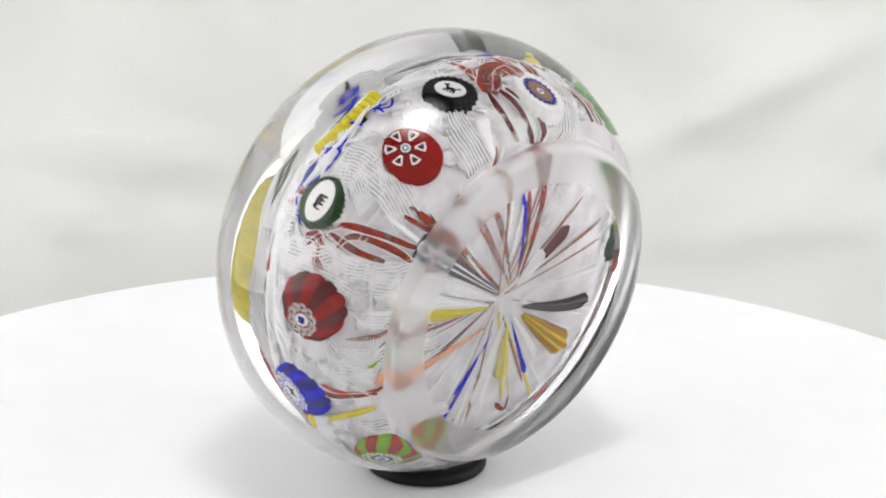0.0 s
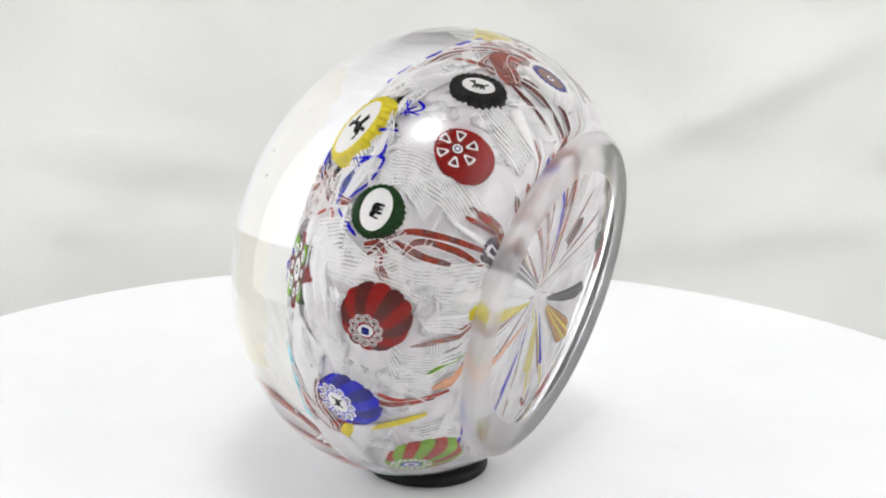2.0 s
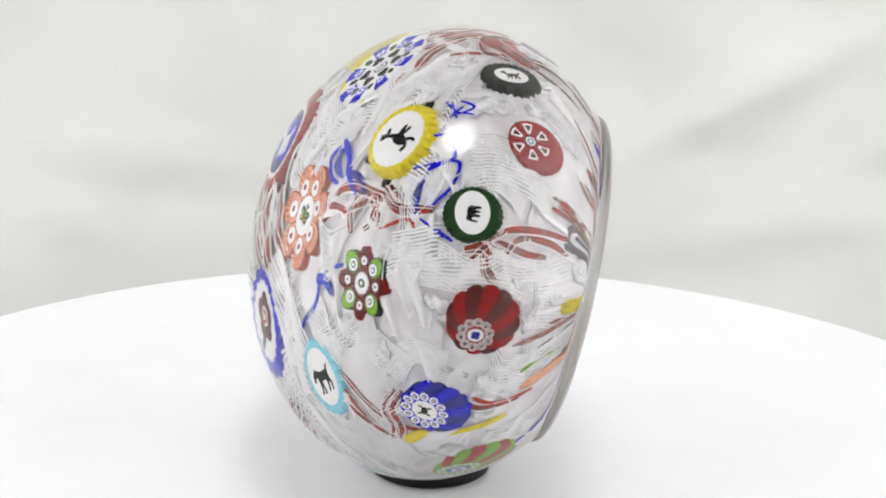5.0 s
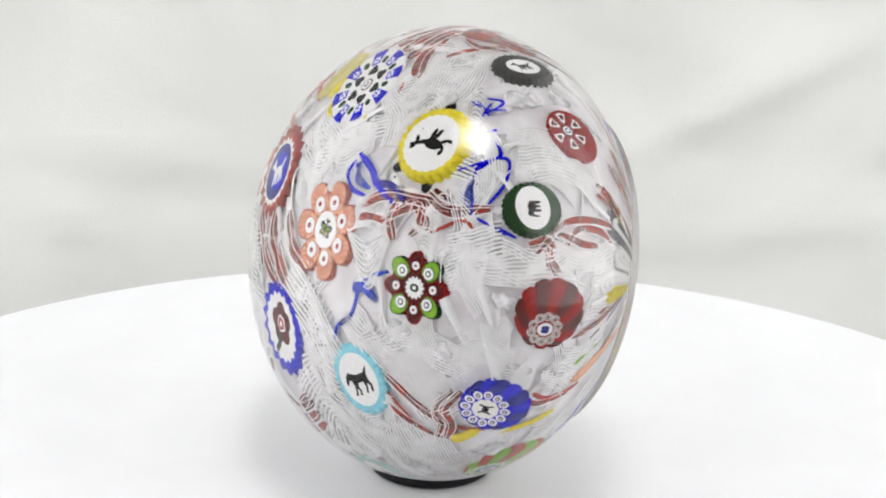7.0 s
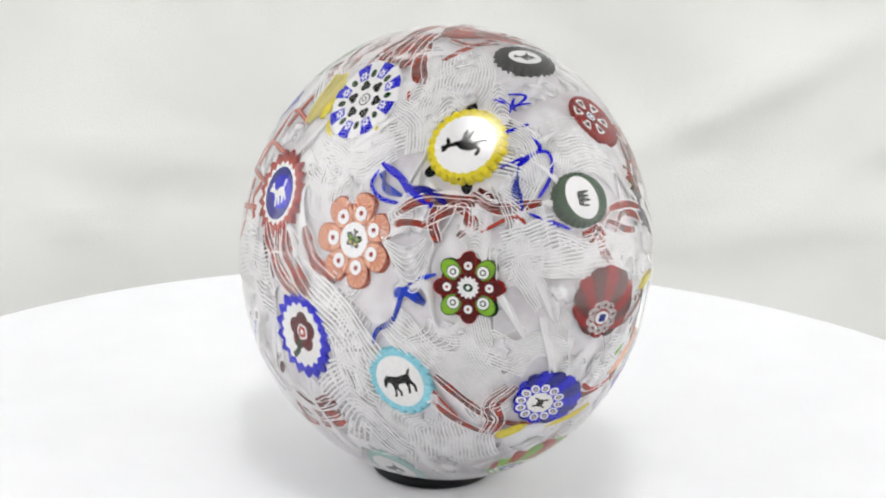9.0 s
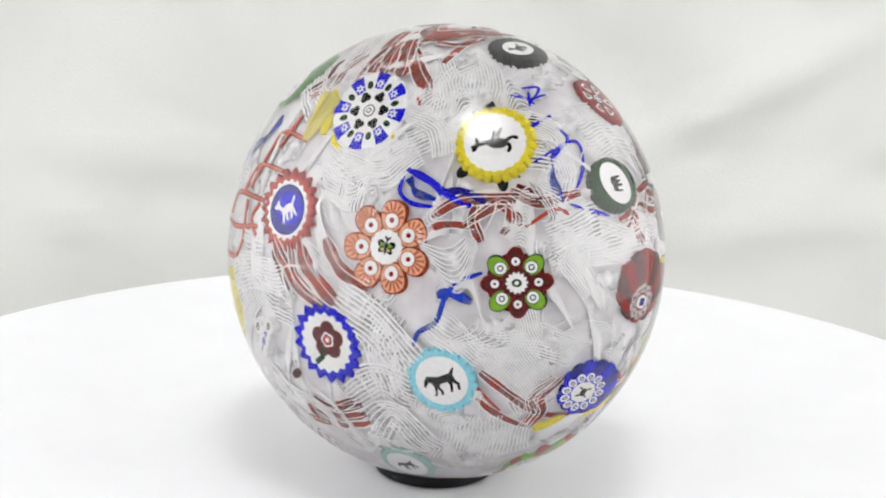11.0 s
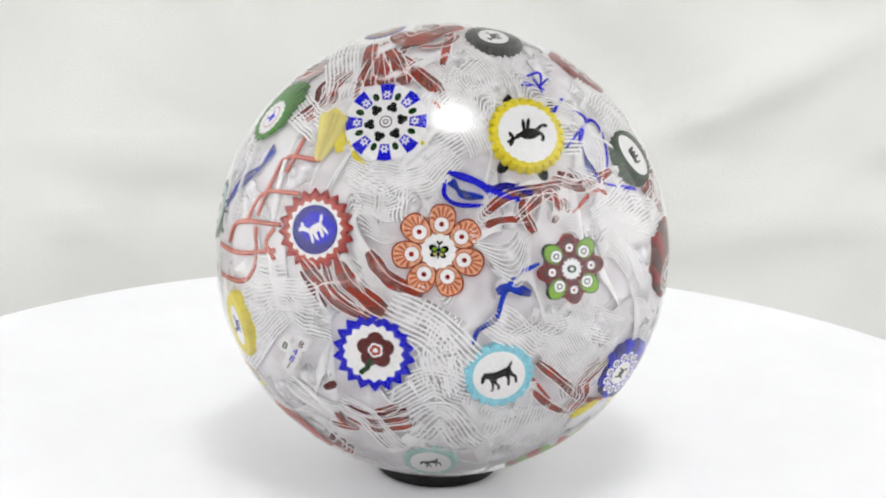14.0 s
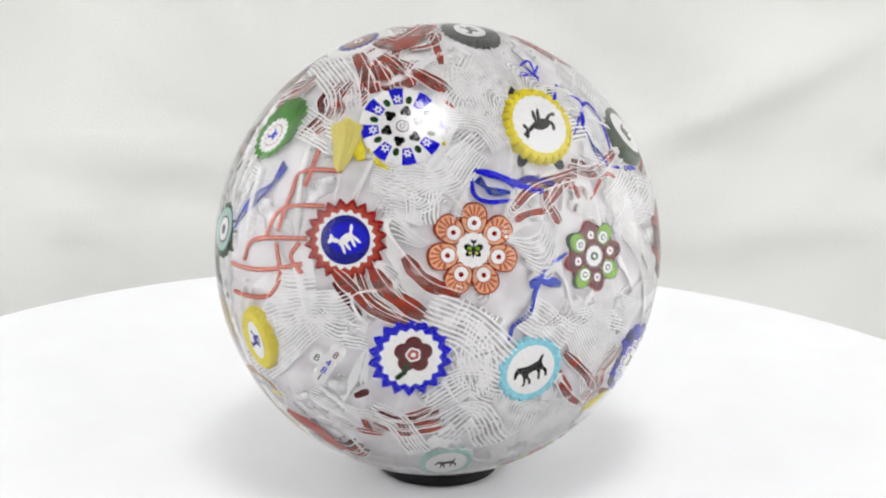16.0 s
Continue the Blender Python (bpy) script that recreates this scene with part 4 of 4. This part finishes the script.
    ribbon(weight, DARKRED, 0.7, (-6.8, 98.1), (-23.4, 114.5), (-24.9, 128.6))
    ribbon(weight, BRICK, 0.7, (-29.9, 50.8), (-27.6, 69.9), (-22.3, 86.4))
    ribbon(weight, BRICK, 0.5, (36.0, -36.1), (50.3, -50.4), (65.2, -57.6))
    ribbon(weight, BRICK, 0.6, (85.8, -38.3), (89.1, -52.2), (106.4, -66.6))
    ribbon(weight, ROSE, 0.8, (88.7, -43.0), (98.2, -57.9), (113.1, -67.3))
    ribbon(weight, YELLOW, 1.3, (60.5, -58.8), (79.4, -66.5), (94.8, -75.5))
    ribbon(weight, BRICK, 0.4, (92.1, 79.5), (101.8, 93.2))
    ribbon(weight, BRICK, 0.4, (97.2, 73.8), (108.0, 86.1))
    ribbon(weight, YELLOW, 0.6, (-6.5, 34.2), (-5.9, 32.2))
    ribbon(weight, BLUE, 0.7, (39.0, 35.3), (51.7, 48.5), (56.9, 40.9), (54.6, 28.1))
    ribbon(weight, BLUE, 0.7, (61.8, 24.6), (70.6, 24.4))
    ribbon(weight, BLUE, 0.5, (25.4, 57.9), (32.5, 59.6), (37.8, 64.8))
    ribbon(weight, BLUE, 0.5, (33.3, 56.0), (31.1, 62.9))
    ribbon(weight, BRICK, 0.8, (20.9, 11.6), (31.7, 20.5), (34.6, 15.4), (32.6, 10.9))
    ribbon(weight, BRICK, 0.9, (32.9, 24.1), (42.8, 22.7), (57.0, 29.6))
    ribbon(weight, ROSE, 0.6, (39.3, 14.1), (48.8, 21.9), (55.9, 19.5))
    stem(weight, GREY, 1.5, (114.7, 70.0), (123.6, 74.5), (147.8, 84.3))
    stem(weight, DARKRED, 1.1, (-99.9, 106.9), (-95.4, 128.9), (-30.8, 170.5))
    stem(weight, BLACK, 1.2, (-127.3, -27.7), (-147.1, -43.1), (-150.6, -88.2))
    stem(weight, AMBER, 1.9, (-104.6, -79.8), (-116.9, -97.5), (-114.4, -127.7))
    stem(weight, YELLOW, 1.1, (138.9, 9.9), (152.3, 9.0), (167.6, 9.7))
    stem(weight, PALEYELLOW, 1.3, (-6.8, -147.7), (-0.7, -158.9), (20.0, -169.3))
    stem(weight, ORANGE, 0.9, (110.9, -57.5), (130.6, -63.3), (142.5, -85.1))
    stem(weight, BLUE, 0.4, (50.8, -110.5), (75.1, -128.1), (104.4, -130.4))
    stem(weight, BLUE, 0.4, (71.7, -119.8), (83.4, -128.6), (104.4, -130.4))
    stem(weight, BLUE, 0.5, (9.8, 137.3), (6.6, 152.4), (15.4, 168.2))
    stem(weight, BRICK, 0.7, (-22.3, 129.4), (-26.1, 150.9), (-4.1, 171.1))
    stem(weight, BRICK, 0.5, (1.8, 134.5), (-2.8, 157.0), (25.9, 168.8))
    stem(weight, DUSK, 0.7, (74.6, 113.9), (84.2, 129.3), (88.3, 146.4))
    stem(weight, DUSK, 0.6, (54.2, 127.8), (58.7, 143.9), (69.6, 155.8))
    stem(weight, BRICK, 0.5, (92.9, 81.7), (105.6, 89.0), (136.1, 100.1))
    stem(weight, DUSK, 0.5, (99.4, 87.2), (112.9, 97.1), (134.3, 105.0))
    stem(weight, BLUE, 0.6, (-59.6, -128.8), (-56.3, -144.0), (-16.8, -171.4))
    stem(weight, WHITE, 1.0, (19.5, 107.8), (25.1, 116.1), (28.7, 122.7))
    stem(weight, WHITE, 1.3, (129.4, 18.0), (144.5, 24.1), (166.5, 15.9))
    stem(weight, WHITE, 1.5, (-80.9, 138.2), (-69.6, 151.8), (-1.8, 174.2))
    stem(weight, WHITE, 1.2, (26.9, -132.8), (39.3, -149.9), (75.7, -154.9))
    stem(weight, WHITE, 1.2, (-158.0, 18.5), (-167.5, 25.0), (-168.8, -52.9))
    stem(weight, WHITE, 1.2, (134.1, 50.3), (147.8, 54.0), (164.0, 45.9))
    stem(weight, WHITE, 1.2, (-76.7, -123.8), (-76.0, -142.4), (-5.4, -174.4))
    stem(weight, LIME, 0.3, (115.9, -43.0), (126.6, -40.5), (136.2, -45.0))
    stem(weight, BRICK, 0.5, (-10.4, -133.2), (-26.1, -121.6), (-30.8, -131.3))


def stray_ribbons(weight):
    """A few more brick red ribbons between the canes of the outer row."""
    rng = random.Random(17)
    for phi, az in ((70, 128), (58, 250), (70, 318), (92, 18), (96, 128), (90, 240)):
        u = unit(radians(phi), radians(az))
        way = Vector((rng.uniform(-1, 1), rng.uniform(-1, 1), rng.uniform(-1, 1))).cross(u).normalized()
        for k in range(3):
            off = u.cross(way) * (0.06 * (k - 1))
            pts = [(u + off + way * (0.17 * s) + u.cross(way) * (0.05 * math.sin(4 * s + phi))).normalized() for s in (-1, -0.3, 0.3, 1)]
            uv = [(math.degrees(math.acos(p.z)) * math.cos(math.atan2(p.y, p.x)), math.degrees(math.acos(p.z)) * math.sin(math.atan2(p.y, p.x))) for p in pts]
            if all(clear_of_canes(p, 1.0) for p in pts):
                ribbon(weight, BRICK if k else DARKRED, rng.uniform(0.6, 1.0), *uv)


def make_lace(weight):
    stray_ribbons(weight)
    random.seed(3)
    band(weight, 12, 9, 26, 0.3, (35.9, -15.2), (41.1, -24.3), (50.6, -38.8))
    band(weight, 14, 15, 24, 0.6, (33.4, -49.5), (31.1, -58.3), (27.5, -74.9))
    band(weight, 10, 8, 18, 0.5, (55.2, 52.6), (65.6, 62.5), (85.9, 66.0))
    band(weight, 6, 6, 9, 0.2, (-14.9, -14.0), (-1.2, -20.9), (10.5, -32.5))
    band(weight, 7, 5, 8, 0.2, (1.9, -14.7), (-3.7, -24.6), (1.0, -40.2))
    band(weight, 5, 6, 8, 0.3, (-12.5, -15.3), (-1.0, -25.7), (2.7, -43.2))
    band(weight, 5, 5, 12, 0.8, (-29.0, 26.0), (-16.9, 23.1), (-4.4, 26.6))
    band(weight, 4, 5, 10, 0.9, (-25.0, 16.7), (-15.4, 14.4), (-9.1, 18.6))
    band(weight, 6, 5, 12, 0.6, (-5.9, 67.5), (5.0, 53.6), (5.8, 37.6))
    band(weight, 5, 6, 12, 0.7, (-0.7, 75.8), (12.4, 67.9), (16.2, 53.3))
    band(weight, 5, 4, 9, 0.5, (-2.7, 32.0), (5.1, 36.6), (10.1, 44.2))
    band(weight, 5, 6, 11, 0.8, (48.3, 5.1), (61.8, 13.8), (83.0, 15.0), (98.5, 24.6))
    band(weight, 4, 5, 9, 0.4, (47.9, 11.3), (57.6, 17.6), (65.4, 21.9))
    band(weight, 5, 6, 12, 0.5, (41.3, 29.8), (52.0, 25.7), (60.5, 14.4))
    band(weight, 5, 3, 11, 0.6, (55.5, -25.4), (67.8, -19.1), (80.5, -22.6))
    band(weight, 5, 6, 9, 0.5, (-14.8, -44.7), (-1.5, -37.4), (9.6, -41.7))
    band(weight, 6, 5, 8, 0.6, (-9.4, -60.1), (1.3, -50.4), (12.4, -66.0))
    band(weight, 4, 4, 7, 0.4, (-32.4, -49.1), (-22.8, -55.1), (-13.4, -69.5))
    band(weight, 4, 6, 10, 0.9, (55.2, 8.6), (79.1, 15.4), (112.3, 23.4))
    band(weight, 4, 4, 10, 0.3, (51.8, 15.3), (55.2, 7.0), (65.9, -4.1))
    band(weight, 3, 5, 10, 0.4, (94.8, -32.8), (104.9, -42.5), (111.1, -57.9))
    band(weight, 6, 6, 10, 0.5, (2.5, 47.6), (-0.2, 57.5), (7.8, 71.3))
    band(weight, 5, 4, 9, 0.6, (75.6, -81.4), (77.3, -97.3), (68.8, -116.1))
    band(weight, 5, 7, 12, 0.3, (121.0, 4.2), (134.4, 6.8), (146.8, 8.2))
    band(weight, 4, 6, 9, 0.4, (123.0, -34.8), (133.0, -36.8), (142.4, -29.0))
    band(weight, 4, 5, 9, 0.3, (30.1, 94.0), (38.0, 106.9), (44.5, 123.1))
    band(weight, 5, 5, 9, 0.4, (25.1, 35.3), (46.6, 39.1), (49.1, 28.6))
    band(weight, 5, 6, 10, 0.4, (114.1, 26.3), (126.4, 33.6), (135.4, 49.4))
    band(weight, 5, 5, 10, 0.6, (-87.7, -49.7), (-64.7, -31.8), (-50.2, -16.7))
    band(weight, 4, 5, 9, 0.5, (-60.0, 59.6), (-48.7, 46.6), (-39.1, 40.6))
    band(weight, 4, 4, 8, 0.6, (-54.3, -46.5), (-43.6, -52.0), (-33.4, -54.9))
    band(weight, 5, 5, 10, 0.7, (-70.9, -17.1), (-53.2, -14.0), (-36.5, -11.5))
    band(weight, 4, 6, 9, 0.4, (-41.6, 146.4), (-38.7, 65.2), (-36.8, 50.3))
    band(weight, 5, 5, 10, 0.5, (-84.3, 29.9), (-78.2, 41.2), (-70.4, 36.2))
    band(weight, 5, 5, 9, 0.5, (-66.4, -0.2), (-61.7, -5.9), (-48.5, -5.5))
    band(weight, 5, 6, 12, 0.8, (56.7, 67.9), (59.4, 58.9), (58.9, 45.4))
    band(weight, 6, 6, 13, 0.6, (5.3, 59.7), (8.4, 49.6), (10.0, 41.0))
    band(weight, 5, 5, 12, 0.5, (30.5, -19.9), (45.0, -20.4), (63.1, -26.0))
    band(weight, 4, 5, 12, 0.4, (50.5, 18.1), (58.2, 10.6), (56.2, -0.3))
    band(weight, 5, 5, 9, 0.5, (-23.4, 25.6), (-15.5, 19.7), (-14.6, 9.9))
    band(weight, 5, 4, 9, 0.5, (4.1, -16.9), (-0.6, -26.9), (2.6, -42.8))
    band(weight, 4, 4, 8, 0.6, (-49.2, -16.6), (-41.7, -21.7), (-32.6, -23.0))
    band(weight, 4, 5, 10, 0.6, (-5.8, 43.7), (5.7, 40.9), (12.3, 31.3))
    band(weight, 5, 5, 11, 0.7, (-21.5, 22.7), (-6.1, 22.7), (3.1, 30.4))
    band(weight, 5, 5, 10, 0.6, (15.0, -15.7), (21.0, -21.3), (30.5, -27.1))
    band(weight, 5, 5, 10, 0.5, (30.9, 46.8), (43.5, 48.5), (53.5, 34.6))
    band(weight, 6, 6, 11, 0.4, (62.1, 60.4), (80.9, 73.0), (99.3, 76.7))
    band(weight, 5, 4, 10, 0.5, (88.5, 22.5), (108.5, 26.4), (120.9, 39.6))
    band(weight, 5, 5, 10, 0.3, (106.7, -33.1), (120.1, -38.3), (126.4, -17.3))
    rng = random.Random(31)
    for i in range(46):
        u = unit(math.acos(0.98 - 1.55 * (i + 0.5) / 46), i * 2.39996 + rng.uniform(-0.3, 0.3))
        way = Vector((rng.uniform(-1, 1), rng.uniform(-1, 1), rng.uniform(-1, 1))).cross(u).normalized()
        half, sway = rng.uniform(0.10, 0.22), u.cross(way) * rng.uniform(-0.09, 0.09)
        line = glide([(u - way * half).normalized(), (u + sway).normalized(), (u + way * half).normalized()], 12)
        n = len(line)
        pts, nor = laid(line, [0.00036 + (0 if clear_of_canes(v, 1.35) else 0.0016) for v in line])
        wide, ph = rng.uniform(0.0012, 0.0024), rng.uniform(0, 6)
        th = Threads()
        th.tube(pts, nor, [wide * (0.3 + 0.7 * math.sin(math.pi * (0.08 + 0.84 * k / (n - 1)))) * (1 + 0.25 * math.sin(k * 0.8 + ph)) for k in range(n)], 0.06, 8)
        th.make("muslin_veil", VEIL, weight)
    rng = random.Random(41)
    for i in range(30):
        z = 0.97 - 1.40 * (i + 0.5) / 30
        lace(weight, rng, math.acos(z), i * 2.39996 + 1.1 + rng.uniform(-0.3, 0.3), rng.uniform(0, 6.283), rng.uniform(0.010, 0.019), rng.uniform(0.005, 0.009), rng.randint(14, 18), rng.choice((0, 1, 3, 3)))
    streaks(weight, LACE, 34, 21)
    streaks(weight, GREY, 4, 22)
    streaks(weight, DUSK, 16, 23)
    streaks(weight, PALEYELLOW, 5, 24)
    rng = random.Random(11)
    golden = math.pi * (3 - math.sqrt(5))
    count = 46
    for i in range(count):
        z = 0.995 - 1.50 * (i + 0.5) / count
        phi = math.acos(z)
        az = i * golden + rng.uniform(-0.2, 0.2)
        lace(weight, rng, phi, az, rng.uniform(0, 6.283), rng.uniform(0.008, 0.017), rng.uniform(0.0028, 0.0065), rng.randint(5, 9), rng.choice((0, 0, 1, 2, 3, 3)))


SEEDS = ((22.6, 15.8, 19.7, 0.22), (25.6, 12.7, 18.7, 0.25), (20.5, 23.4, 15.9, 0.12), (7.5, 32.3, 13.4, 0.14))


def make_seeds(weight):
    """Specks of furnace dirt caught in the clear dome."""
    for x, y, z, r in SEEDS:
        bm = bmesh.new()
        bmesh.ops.create_icosphere(bm, subdivisions=1, radius=r * MM)
        for v in bm.verts:
            v.co *= 1 + 0.3 * noise.noise(v.co * 9000)
        ob = part("seed", bm, BLACK, weight, "tiny dark speck in the glass")
        ob.matrix_basis = pose(x * MM, y * MM, z * MM, 20, 40, 10)


def make_paperweight():
    base = tagged(new("paperweight"), "domed clear glass paperweight with millefiori canes over white muslin", "paperweight")
    make_glass(base)
    make_cushion(base)
    make_canes(base)
    make_date(base)
    make_inlay(base)
    make_lace(base)
    make_seeds(base)
    return base


make_tent()
make_softbox()
turntable = make_turntable()
ring = make_ring()
paperweight = make_paperweight()


def motions():
    times = [i * 0.5 for i in range(33)]
    walk(turntable, [(t, spin(t)) for t in times])
    walk(ring, [(t, spin(t) @ pose(0.00100, -0.00044, 0)) for t in times])
    walk(paperweight, [(t, spin(t) @ pose(0.00110, 0.00047, 0.04561, 90 - 11.21, 0, 0)) for t in times])


motions()
